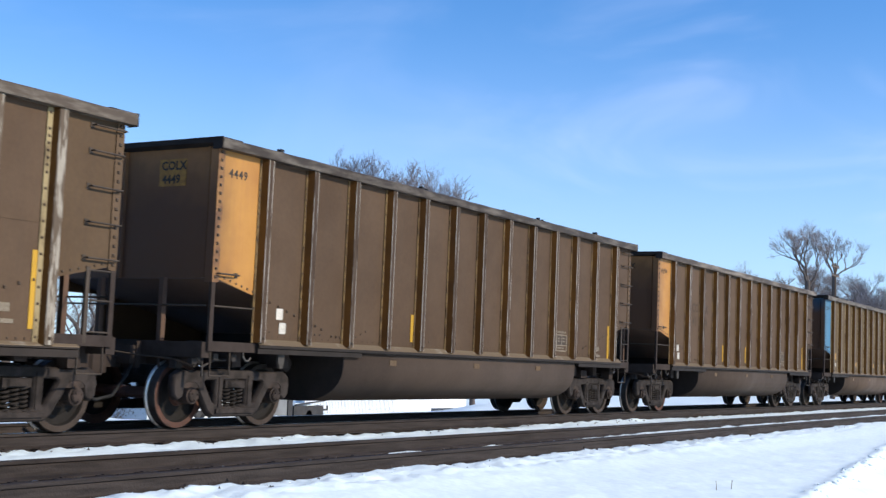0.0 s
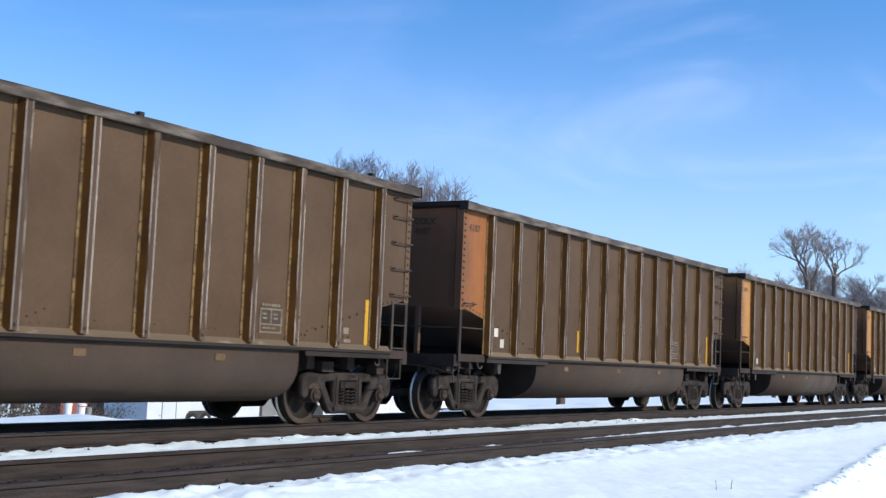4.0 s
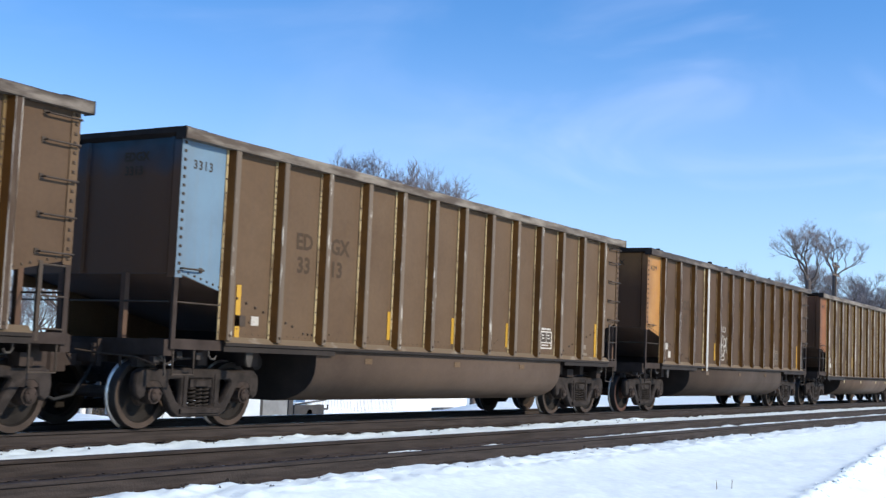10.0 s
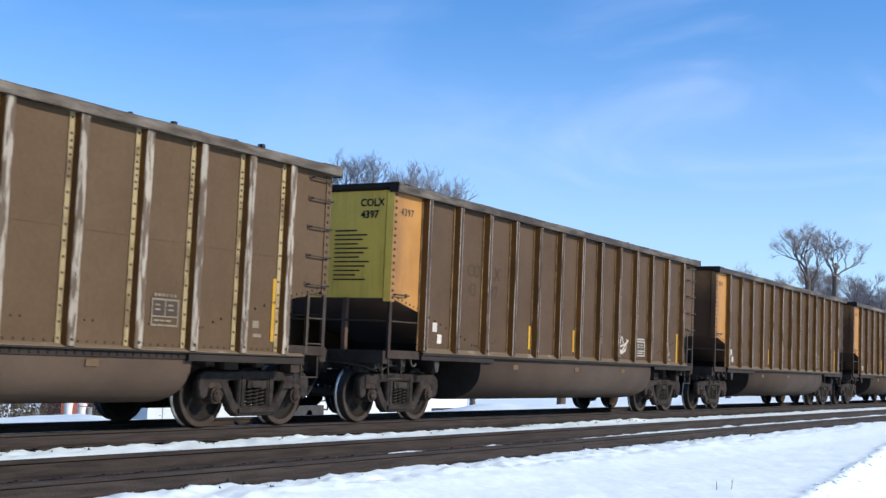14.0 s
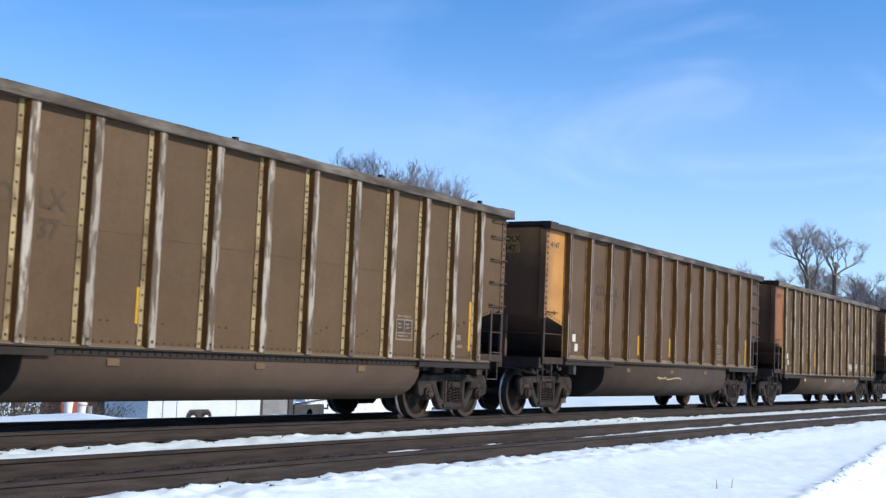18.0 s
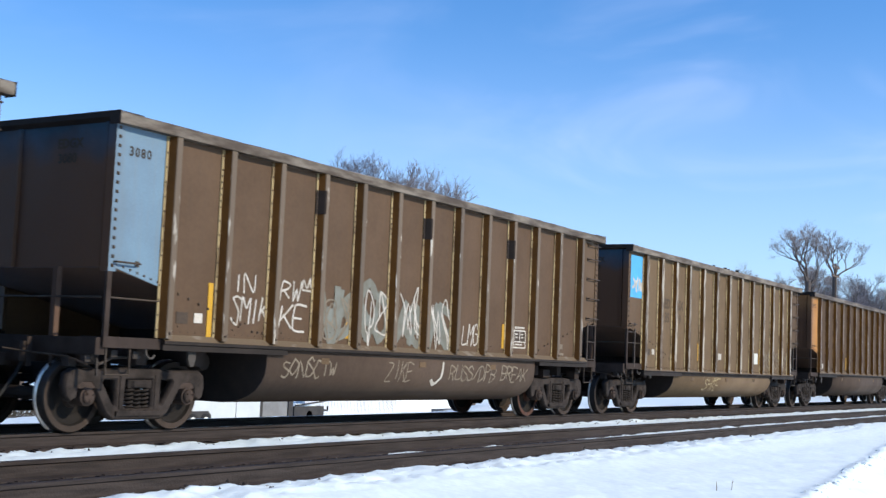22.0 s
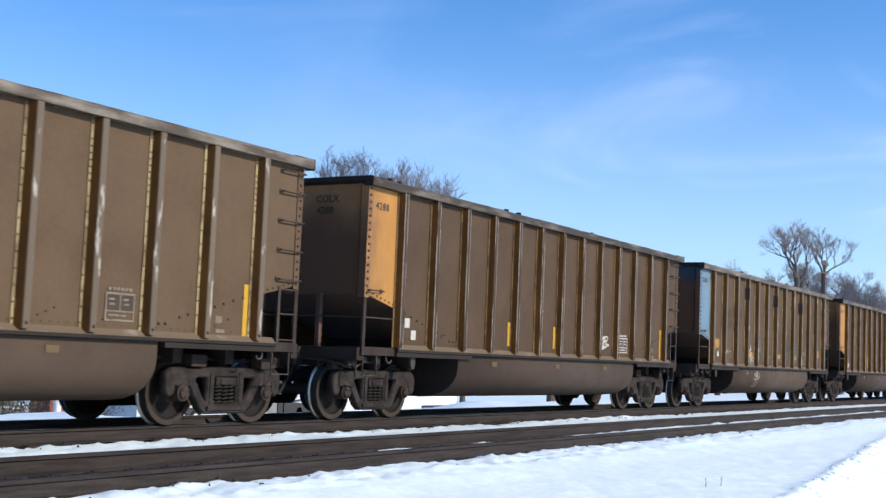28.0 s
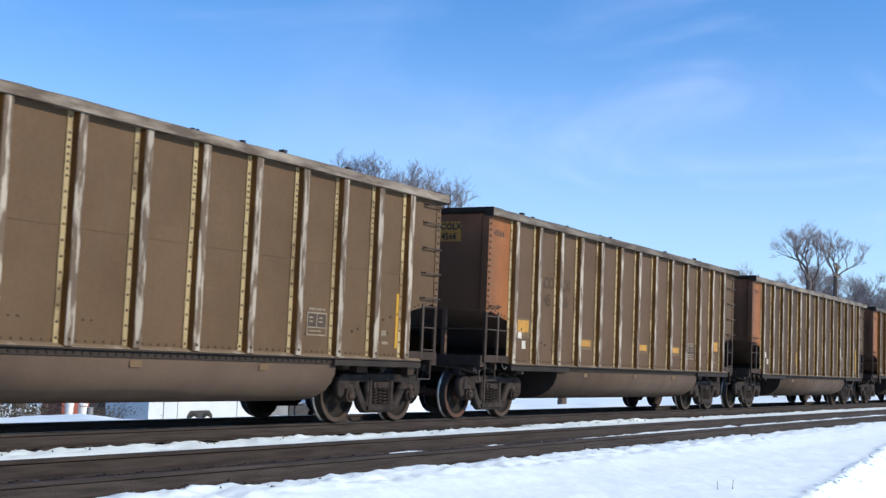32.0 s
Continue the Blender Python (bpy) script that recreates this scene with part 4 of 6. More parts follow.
for sy in (-1, 1):        # cap plates over the corners
    prism(bm, [(0.788, sy * 1.59), (1.22, sy * 1.59), (1.22, sy * 1.47), (0.95, sy * 1.30), (0.788, sy * 1.05)], TOP + 0.002, TOP + 0.014, "z")
for sy in (-1, 1):        # blackened plate over the open end of the rim
    box(bm, 0.782, 0.797, min(sy * 1.625, sy * 1.45), max(sy * 1.625, sy * 1.45), 3.80, TOP + 0.012)
END_BEAM = mesh("end_chord", bm, SOOT_SHADE_BLACK)
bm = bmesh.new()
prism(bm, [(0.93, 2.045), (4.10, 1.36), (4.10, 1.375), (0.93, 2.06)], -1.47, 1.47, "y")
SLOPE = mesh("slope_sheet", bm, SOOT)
bm = bmesh.new()
box(bm, 0.78, 0.93, -1.46, 1.46, 0.98, 1.19)
box(bm, 0.70, 0.78, -0.35, 0.35, 0.80, 1.17)
END_SILL = mesh("end_sill", bm, GRIME, bevel=0.01)
bm = bmesh.new()
box(bm, 0.84, 0.92, -0.04, 0.04, 1.19, 2.06)
END_POST = mesh("end_post", bm, SOOT)
bm = bmesh.new()
tube(bm, [(0.85, -1.42, 1.68), (0.85, 1.42, 1.68)], 0.014, 5)
END_RAIL = mesh("end_handrail", bm, IRON)
bm = bmesh.new()          # coupler: shank, head and knuckle
box(bm, 0.30, 0.95, -0.075, 0.075, 0.80, 0.96)
prism(bm, [(0.34, -0.16), (0.06, -0.20), (-0.03, -0.10), (0.10, -0.02), (0.10, 0.06), (-0.02, 0.10), (-0.02, 0.17), (0.30, 0.18)], 0.72, 1.02, "z")
COUPLER = mesh("coupler", bm, GRIME, bevel=0.012)
bm = bmesh.new()
tube(bm, [(0.72, -0.28, 0.92), (0.62, -0.27, 0.70), (0.40, -0.25, 0.42), (0.15, -0.20, 0.36), (0.0, -0.15, 0.42)], 0.026, 6)
HOSE = mesh("air_hose", bm, RUBBER, smooth=True)
bm = bmesh.new()
tube(bm, [(0.72, -1.40, 0.86), (0.70, -1.05, 0.95), (0.66, -0.45, 0.98), (0.45, -0.20, 1.02)], 0.014, 5)
LIFT = mesh("uncoupling_lever", bm, IRON)
bm = bmesh.new()          # hand brake housing and wheel on one end
box(bm, 0.80, 0.925, 0.35, 0.75, 2.25, 2.75)
BRAKE = mesh("hand_brake", bm, GRIME, bevel=0.03)
bm = bmesh.new()
plan = [(0.60, -0.33)]
for x in (1.0, 1.9, 3.0, 13.2, 14.27, 15.2):
    plan += [(x - 0.09, -0.33), (x - 0.09, -1.12), (x + 0.09, -1.12), (x + 0.09, -0.33)]
plan += [(15.58, -0.33)]
prism(bm, plan + [(x, -y) for x, y in plan[::-1]], 0.86, 1.11, "z")
CENTRE_SILL = mesh("centre_sill", bm, GRIME)
bm = bmesh.new()
lathe(bm, [(0.12, -0.80), (0.13, -0.75), (0.13, -0.40), (0.12, -0.33)], 12, cx=3.45, cz=0.92)
BRAKE_CYL = mesh("brake_cylinder", bm, SOOT_SHADE_BLACK)
bm = bmesh.new()
tube(bm, [(12.4, -0.9, 0.95), (13.9, -0.9, 0.93), (15.0, -0.95, 0.90)], 0.022, 5)
box(bm, 13.45, 13.75, -1.16, -0.95, 0.82, 0.98)
box(bm, 14.9, 15.1, -1.20, -1.0, 0.80, 0.96)
PIPES = mesh("brake_pipe", bm, GRIME)

bm = bmesh.new()          # rods, valves, reservoirs and brackets that crowd the space under each end
tube(bm, [(0.85, -1.30, 0.98), (1.05, -1.25, 0.86), (1.30, -1.22, 0.95), (1.75, -1.25, 0.97)], 0.020, 5)
tube(bm, [(0.72, -0.75, 0.95), (0.80, -0.70, 0.66), (1.00, -0.62, 0.60)], 0.022, 5)
tube(bm, [(0.90, -1.35, 1.08), (0.90, -1.38, 0.72)], 0.018, 5)
for x, y, z, r in ((0.98, -1.18, 0.96, 0.055), (1.22, -1.28, 1.00, 0.045), (0.84, -0.95, 0.88, 0.060), (1.55, -1.32, 0.99, 0.050), (1.10, -0.90, 0.93, 0.075), (0.78, -1.30, 0.93, 0.040)):
    box(bm, x - r, x + r * 1.2, y - r, y + r, z - r, z + r * 0.9)
BRAKE_GEAR = mesh("brake_gear", bm, GEAR, bevel=0.008)

TUB_HALF = [(-1.472, 1.16), (-1.472, 0.92), (-1.452, 0.78), (-1.395, 0.66), (-1.295, 0.545), (-1.14, 0.45), (-0.94, 0.38), (-0.66, 0.345)]
TUB_OUTLINE = TUB_HALF + [(-y, z) for y, z in TUB_HALF[::-1]]
bm = bmesh.new()
prism(bm, TUB_OUTLINE, 4.03, 12.44, "x")
bmesh.ops.delete(bm, geom=[f for f in bm.faces if abs(f.normal.x) > 0.9 or f.calc_center_median().z > 1.10], context="FACES")
TUB_MESH = {"A": mesh("tub", bm, TUB, smooth=True)}
for key in "BC":
    TUB_MESH[key] = TUB_MESH["A"].copy()
    TUB_MESH[key].materials[0] = TUB_C
TUB_MESH["S"] = TUB_MESH["A"].copy()
TUB_MESH["S"].materials[0] = TUB_S
# tub end, its deep shade put into a near-black colour
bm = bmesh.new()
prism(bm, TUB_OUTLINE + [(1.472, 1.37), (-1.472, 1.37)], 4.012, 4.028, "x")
TUB_END = mesh("tub_end", bm, SOOT_SHADE_BLACK)

# trucks
HALF = 0.889
FRAME_OUT = [(-1.22, .60), (-1.20, .72), (-1.10, .785), (-.62, .775), (-.3, .80), (.3, .80), (.62, .775), (1.10, .785), (1.20, .72), (1.22, .60), (1.20, .47), (1.14, .42), (1.06, .46), (1.04, .59), (.97, .645), (.83, .645), (.765, .60), (.725, .54), (.53, .25), (.42, .18), (-.42, .18), (-.53, .25), (-.725, .54), (-.765, .60), (-.81, .645), (-.97, .645), (-1.04, .59), (-1.06, .46), (-1.14, .42), (-1.20, .47)]
FRAME_HOLES = [[(-.25, .70), (.25, .70), (.27, .33), (.22, .28), (-.22, .28), (-.27, .33)]] + [[(sx * x, z) for x, z in ((.38, .69), (.60, .69), (.645, .655), (.635, .61), (.46, .345), (.40, .315), (.375, .34))] for sx in (1, -1)]
FRAME_MESH = outline_mesh("side_frame", [FRAME_OUT] + FRAME_HOLES, 0.09, TRUCK, 0.022)
FRAME_MESH.transform(Matrix.Translation((0, -1.03, 0)))
bm = bmesh.new()
bm.from_mesh(FRAME_MESH)      # raised ribs, column guides and journal boxes on the casting
for sx in (-1, 1):
    box(bm, sx * 0.31 - 0.035, sx * 0.31 + 0.035, -1.11, -1.06, 0.30, 0.74)
    box(bm, sx * 1.0 - 0.14, sx * 1.0 + 0.14, -1.10, -1.06, 0.72, 0.775)
box(bm, -0.40, 0.40, -1.13, -0.95, 0.21, 0.27)
FRAME_MESH = mesh("side_frame", bm, TRUCK)
bm = bmesh.new()
pts = [(0.062 * math.cos(a), 0.062 * math.sin(a), 0.27 + 0.29 * a / (math.tau * 5.5)) for a in np.arange(0, math.tau * 5.5, math.tau / 9)]
tube(bm, pts, 0.017, 5)
SPRING_MESH = mesh("spring", bm, SPRING, smooth=True)
bm = bmesh.new()
box(bm, -0.21, 0.21, -1.10, 1.10, 0.56, 0.67)
box(bm, -0.17, 0.17, -0.95, 0.95, 0.67, 0.84)
for sy in (-1, 1):
    prism(bm, [(-0.15, sy * 1.10), (0.15, sy * 1.10), (0.12, sy * 1.13), (-0.12, sy * 1.13)], 0.575, 0.655, "z")
BOLSTER = mesh("truck", bm, TRUCK, bevel=0.012)
bm = bmesh.new()
lathe(bm, [(0.030, -1.165), (0.075, -1.16), (0.090, -1.145), (0.092, -1.12), (0.118, -1.115), (0.122, -1.0), (0.118, -0.93)], 14)
for k in range(3):
    a = k * math.tau / 3 + 0.4
    lathe(bm, [(0.014, -1.178), (0.016, -1.155)], 6, cx=0.055 * math.cos(a), cz=0.055 * math.sin(a))
box(bm, -0.14, 0.14, -1.09, -0.96, 0.10, 0.20)
BEARING = mesh("bearing", bm, RUSTCAP)
WHEEL_PROF = [(0.095, -0.90), (0.135, -0.89), (0.155, -0.83), (0.25, -0.79), (0.355, -0.805), (0.378, -0.850), (0.450, -0.855), (0.457, -0.845), (0.460, -0.725), (0.487, -0.712), (0.487, -0.690), (0.40, -0.685), (0.36, -0.735), (0.16, -0.74), (0.13, -0.68), (0.09, -0.67)]


def wheelset_mesh(face):
    bm = bmesh.new()
    mats = [0, 0, 2, 2, 2, 0, 1, 1, 3, 3, 0, 0, 2, 2, 2, 0]
    lathe(bm, WHEEL_PROF, 36, mats)
    lathe(bm, [(r, -y) for r, y in WHEEL_PROF], 36, mats)
    lathe(bm, [(0.085, -0.70), (0.085, 0.70)], 12)
    lathe(bm, [(0.075, -1.06), (0.075, -0.85)], 10)
    lathe(bm, [(0.075, 0.85), (0.075, 1.06)], 10)
    return mesh("wheelset", bm, [face, TREAD, PLATE, SHINE])


WHEELSET, WHEELSET_RED = wheelset_mesh(WHEEL), wheelset_mesh(WHEEL_RED)
bm = bmesh.new()
box(bm, -0.10, 0.10, -0.80, 0.80, 0.36, 0.46)
box(bm, 0.10, 0.16, -0.84, -0.70, 0.28, 0.56)
box(bm, 0.10, 0.16, 0.70, 0.84, 0.28, 0.56)
BRAKE_BEAM = mesh("brake_beam", bm, GRIME)


def add_truck(parent, cx, rnd):
    truck = put("truck", BOLSTER, parent, pose(cx, 0, 0), "dusty cast-steel truck")
    for turn in (0, 180):
        put("side_frame", FRAME_MESH, truck, pose(0, 0, 0, 0, 0, turn))
        for sx in ((-0.135, 0.0, 0.135) if turn == 0 else (0.0,)):
            put("spring", SPRING_MESH, truck, pose(sx, -1.03 if turn == 0 else 1.03, 0, 0, 0, rnd.uniform(0, 360)))
    sets = []
    for sx in (-HALF, HALF):
        red = rnd.random() < 0.12
        sets.append(put("wheelset", WHEELSET_RED if red else WHEELSET, truck, pose(sx, 0, 0.457), "rusty red wheels" if red else ""))
        put("brake_beam", BRAKE_BEAM, truck, pose(sx * 0.43, 0, 0, 0, 0, 0 if sx > 0 else 180))
        for turn in (0, 180):
            put("bearing", BEARING, truck, pose(sx, 0, 0.457, 0, 0, turn))
    return sets


# markings
bm = bmesh.new()
box(bm, 0, 1, -0.002, 0.002, 0, 1)
PLAIN = {m.name: mesh("marking", bm.copy(), m) for m in (YELLOW, PATCH, CREAM, WHITE, BRIGHT, FADED, BLACK, GHOST, SKYBLUE, SIGN, SOOT, GRIME, HALO, SMEAR, BOXFILL, AMBER)}


def mark(car, name, m, x, z, w, h, y=-SHEET - 0.0035, label=""):
    return put(name, PLAIN[m.name], car, Matrix.LocRotScale((x, y, z), None, (w, 1, h)), label)


bm = bmesh.new()          # boxed stencil with a divided frame and small unreadable bars
for a, b, c, d in ((0, .5, 0, .025), (0, .5, .33, .355), (0, .025, .025, .33), (.475, .5, .025, .33), (.025, .475, .115, .135), (.24, .26, .135, .33)):
    box(bm, a, b, -0.003, 0.001, c, d, 0)
for a, b in ((.025, .24), (.26, .475)):
    box(bm, a, b, -0.001, 0.001, .135, .33, 1)
for i, (a, c) in enumerate(((.06, .26), (.07, .20), (.30, .26), (.31, .20), (.06, .06), (.16, .06), (.27, .06))):
    box(bm, a, a + 0.09, -0.004, 0.0, c, c + 0.025, 0)
for k in range(6):
    box(bm, .04 + k * .07, .09 + k * .07, -0.003, 0.001, .38, .42, 0)
STENCIL = mesh("stencil_box", bm, [WHITE, BOXFILL])
STENCIL_DIM = STENCIL.copy()
STENCIL_DIM.materials[0] = FADED

# kind, end colour, number, mark, sharpness of the side lettering (0 none), end plate, extras
CARS = [
    ("C", "red", "", "", 0, "", "strip2 lite"), ("A", "orange", "4449", "COLX", 0, "plate", "strip1"), ("A", "orange", "4194", "COLX", 1, "", "strip2 lite"), ("B", "blue", "3394", "", 0, "", "patches crisp spot olive"),
    ("A", "orange", "4148", "COLX", 1, "plate", "strip1"), ("A", "orange", "4017", "", 0, "plate", "strip3 tubtags lite"), ("A", "orange", "4198", "", 0, "", "strip1"), ("A", "red", "4187", "", 0, "", "strip1"),
    ("A", "orange", "4381", "", 0, "", "strip1 plainbox"), ("A", "orange", "4367", "COLX", 1, "plate", "strip2 scribble"), ("C", "sky", "3600", "EDGX", 2, "", "strip2 bigtag"), ("B", "blue", "3470", "EDGX", 2, "", "patches tags"),
    ("B", "pale", "3159", "EDGX", 1, "", "patches icetags pinktub crisp icepanel"), ("C", "red", "4506", "COLX", 2, "plate", "strip4 tubpatch olive"), ("A", "orange", "4352", "COLX", 1, "", " dim"), ("B", "pale", "3313", "EDGX", 1, "", "strip3 crisp"),
    ("A", "orange", "4209", "COLX", 1, "", "strip1 whitepost onetag"), ("C", "red", "4644", "COLX", 2, "", "strip1 tubcream"), ("A", "orange", "4450", "", 0, "", "strip1 plainbox"), ("A", "orange", "4408", "COLX", 1, "", "strip2 plainbox tubcream lite"),
    ("C", "red", "4612", "COLX", 1, "white", "strip2"), ("A", "lime", "4397", "COLX", 1, "text", "strip2 star plainbox"), ("A", "orange", "4331", "", 0, "", "strip1"), ("A", "orange", "4163", "", 0, "", "strip1"),
    ("B", "blue", "3254", "EDGX", 2, "", "strip5 crisp oldpatch"), ("B", "blue", "3247", "EDGX", 1, "", "patches greypanels tbs boxw tubwords"), ("C", "red", "4637", "COLX", 2, "", "strip4"), ("A", "orange", "4147", "COLX", 1, "plate", "strip2 tubline lite"),
    ("C", "red", "4608", "COLX", 2, "", "strip1 lettertag tubcream"), ("A", "orange", "4318", "", 0, "", "stripA nameboxes"), ("B", "pale", "3014", "EDGX", 1, "", "patches stains tubtag2 lite"), ("C", "red", "4490", "COLX", 2, "white", "strip1 lite"),
    ("B", "pale", "3080", "", 0, "", "strip5 stains murals tubwords crisp lite"), ("C", "sky", "3519", "EDGX", 2, "", "stripB skytag tubtags boxw endtags"), ("A", "orange", "4072", "", 0, "plate", "strip1"), ("B", "pale", "3111", "EDGX", 1, "", "patches stains crisp lite"),
    ("B", "pale", "3002", "EDGX", 1, "", "strip3 stains blob olive"), ("C", "red", "4564", "COLX", 2, "", "strip1 lite"), ("B", "blue", "3361", "", 0, "", "strip2 crisp"), ("A", "amber", "4119", "", 0, "", "strip1 plainbox"),
    ("B", "blue", "3206", "EDGX", 1, "", "strip2"), ("A", "orange", "4288", "", 0, "", "strip2 star plainbox"), ("B", "pale", "3020", "EDGX", 1, "", "patches stains onetag2 tubtag2 icetags lite"), ("A", "orange", "4118", "", 0, "", "strip1 lite"),
    ("A", "amber", "4342", "COLX", 1, "plate", "strip2"), ("A", "orange", "4159", "COLX", 1, "", "strip2"), ("C", "red", "4726", "COLX", 2, "", "strip4 plainbox"), ("C", "red", "4566", "COLX", 1, "plate", "patches2 lite"),
    ("C", "red", "4603", "", 0, "", "strip1 dim"), ("A", "red", "4215", "", 0, "", "strip1"), ("A", "orange", "4333", "", 0, "", "strip1"), ("B", "blue", "3155", "", 0, "", "strip1")]
COLOUR_WORD = {"orange": "orange", "red": "rust-red", "blue": "blue", "pale": "pale blue", "sky": "bright blue", "lime": "orange", "amber": "amber"}
KIND_WORD = {"A": "dusty lite steel", "B": "dusty tan steel", "C": "dusty olive-brown steel"}


def tub_y(z):
    return -float(np.interp(z, [0.38, 0.45, 0.545, 0.66, 0.78, 0.92], [0.94, 1.14, 1.295, 1.395, 1.452, 1.472]))


def tub_tag(car, x, z, w, h, seed, material, letters, stroke=0.03, label="spray-painted scrawl"):
    me = spray(letters, w, h, seed, material, stroke) if isinstance(letters, str) else scrawl(w, h, seed, material, stroke, letters)
    for v in me.vertices:
        v.co.y += tub_y(z + v.co.z) - 0.007
    put("graffiti", me, car, pose(x, 0, z), label)


def build_car(k, spec):
    kind, colour, number, owner, sharp, plate, extras = spec
    ex = set(extras.split())
    rnd = random.Random(100 + k)
    car = thing("coal_car", f"{'dusty pale tan steel' if colour == 'sky' else KIND_WORD[kind]} coal car with {COLOUR_WORD[colour]} end panel", "coal car", "coal cars of the passing train")
    xs = POSTS[kind]
    # near side
    put("top_chord", CHORDS[kind][k % 3], car, None, "scuffed steel rim")
    put("side_sill", SILL_MESH[kind], car)
    for i, x in enumerate(xs):
        me = rnd.choice(POST_MESH[kind])
        if "whitepost" in ex and i == 3:
            me = WHITE_POST
        put("side_post", me, car, pose(x, 0, 0))
    for i, (a, b) in enumerate(zip(xs, xs[1:])):
        me = rnd.choice(PANEL_MESH["S" if colour == "sky" else kind + next((q for q in ("lite", "dim", "olive") if q in ex), "")])
        if "greypanels" in ex and i in (5, 6, 7):
            me = GREY_MESH
        put("side_panel", me, car, Matrix.LocRotScale((a, 0, 0), None, (b - a, 1, 1)))
    put("end_panel", FRONT_PANEL[colour], car, None, COLOUR_WORD[colour] + " painted panel")
    put("end_panel", REAR_PANEL[kind], car)
    put("corner_post", CORNER_MESH[colour], car)
    put("corner_post", CORNER_REAR, car, Matrix.Translation((LEN - 0.02, 0, 0)) @ Matrix.Diagonal((-1, 1, 1, 1)))
    put("end_platform", PLATFORM, car)
    put("end_platform", PLATFORM, car, pose(LEN - 0.86 - 1.84, 0, 0))
    put("grab_bar", RUNG, car, pose(0.93, -1.49, 1.68))
    put("grab_iron", GRAB_SHORT, car, Matrix.Translation((1.35, -SHEET, 2.12)) @ Matrix.Diagonal((-1, 1, 1, 1)))
    for z in (2.12, 2.55, 2.98, 3.41, 3.72):
        put("grab_iron", GRAB, car, pose(14.78, -SHEET, z))
    put("ladder_stile", STILE, car, pose(14.86, -1.48, 0))
    for z in (1.24, 1.62, 1.98):
        put("grab_bar", RUNG, car, Matrix.LocRotScale((14.86, -1.49, z), None, (0.47, 1, 1)))
    if kind == "C":
        put("ladder_stile", STILE, car, pose(1.36, -1.48, 0))
        put("grab_bar", RUNG, car, Matrix.LocRotScale((0.92, -1.49, 1.93), None, (0.5, 1, 1)))
    put("sill_step", STIRRUP, car, pose(1.15, -1.46, 1.08))
    put("sill_step", STIRRUP, car, pose(15.0, -1.46, 1.08))
    tagged(put("bolts", SLOPE_BOLTS, car), kind="stuff")
    for m in (Matrix(), Matrix.Translation((LEN, 0, 0)) @ Matrix.Diagonal((-1, 1, 1, 1))):
        put("rope_hook", ROPE_HOOK, car, m)
    put("jacking_pad", JACK_PAD, car, None, "pale worn steel bracket")
    # far side
    for name, me in (("top_chord", CHORDS[kind][(k + 1) % 3]), ("side_sill", SILL_MESH[kind]), ("side_sheet", FAR_SHEET[kind]), ("corner_post", CORNER_REAR), ("end_platform", PLATFORM)):
        put(name, me, car, TURN)
    # ends
    for m in (None, TURN):
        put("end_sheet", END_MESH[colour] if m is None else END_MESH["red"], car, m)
        put("end_chord", END_BEAM, car, m)
        put("slope_sheet", SLOPE, car, m)
        put("end_sill", END_SILL, car, m)
        for y in (-0.6, 0.6):
            put("end_post", END_POST, car, (m or Matrix()) @ pose(0, y, 0))
        put("end_handrail", END_RAIL, car, m)
        put("coupler", COUPLER, car, m)
        put("air_hose", HOSE, car, m)
        put("uncoupling_lever", LIFT, car, m)
        put("brake_gear", BRAKE_GEAR, car, m or None, "rusty rods and valves")
        put("tub_end", TUB_END, car, m and Matrix.Translation((0.27, 0, 0)) @ m)
    put("hand_brake", BRAKE, car, TURN)
    put("centre_sill", CENTRE_SILL, car)
    put("brake_pipe", PIPES, car)
    put("brake_cylinder", BRAKE_CYL, car)
    put("tub", TUB_MESH["S" if colour == "sky" else kind], car, None, "dusty rounded steel tub")
    for cx in (LEN / 2 - 6.17, LEN / 2 + 6.17):
        add_truck(car, cx, rnd)
    # markings
    y = -SHEET - 0.005
    if number:
        put("lettering", words(number, 0.168, WHITE if colour == "sky" else BLACK, 1.2), car, pose(1.10, -SHEET - 0.003, 3.46))
    if owner and sharp:
        g = GHOST if sharp == 2 else GHOST2
        c = xs[2]
        a, b = (owner[:2], owner[2:])
        put("lettering", words(a, 0.33, g), car, pose(c - 0.66, -SHEET - 0.0012, 2.62))
        put("lettering", words(b, 0.33, g), car, pose(c + 0.20, -SHEET - 0.0012, 2.62))
        put("lettering", words(number[:2], 0.33, g), car, pose(c - 0.62, -SHEET - 0.0012, 2.27))
        put("lettering", words(number[2:], 0.33, g), car, pose(c + 0.20, -SHEET - 0.0012, 2.27))
    if kind == "B" or colour == "sky":
        mark(car, "stencil", BOXFILL, xs[0] + 0.22, 1.42, 0.22, 0.15, label="small dark stencil")
        mark(car, "stencil", WHITE, xs[0] + 0.56, 1.44, 0.16, 0.13, label="small white stencil")
    for sx, sz in () if kind == "B" or colour == "sky" else ((xs[0] + 0.24 + rnd.uniform(0, .2), 1.56), (xs[0] + 0.45 + rnd.uniform(0, .12), 1.36)):
        mark(car, "stencil", WHITE, sx, sz, 0.15, 0.16, label="small white stencil")
    mark(car, "stencil", FADED, xs[11] + 0.26, 1.42, 0.14, 0.10)
    mark(car, "stencil", FADED, xs[11] + 0.28, 1.29, 0.18, 0.05)
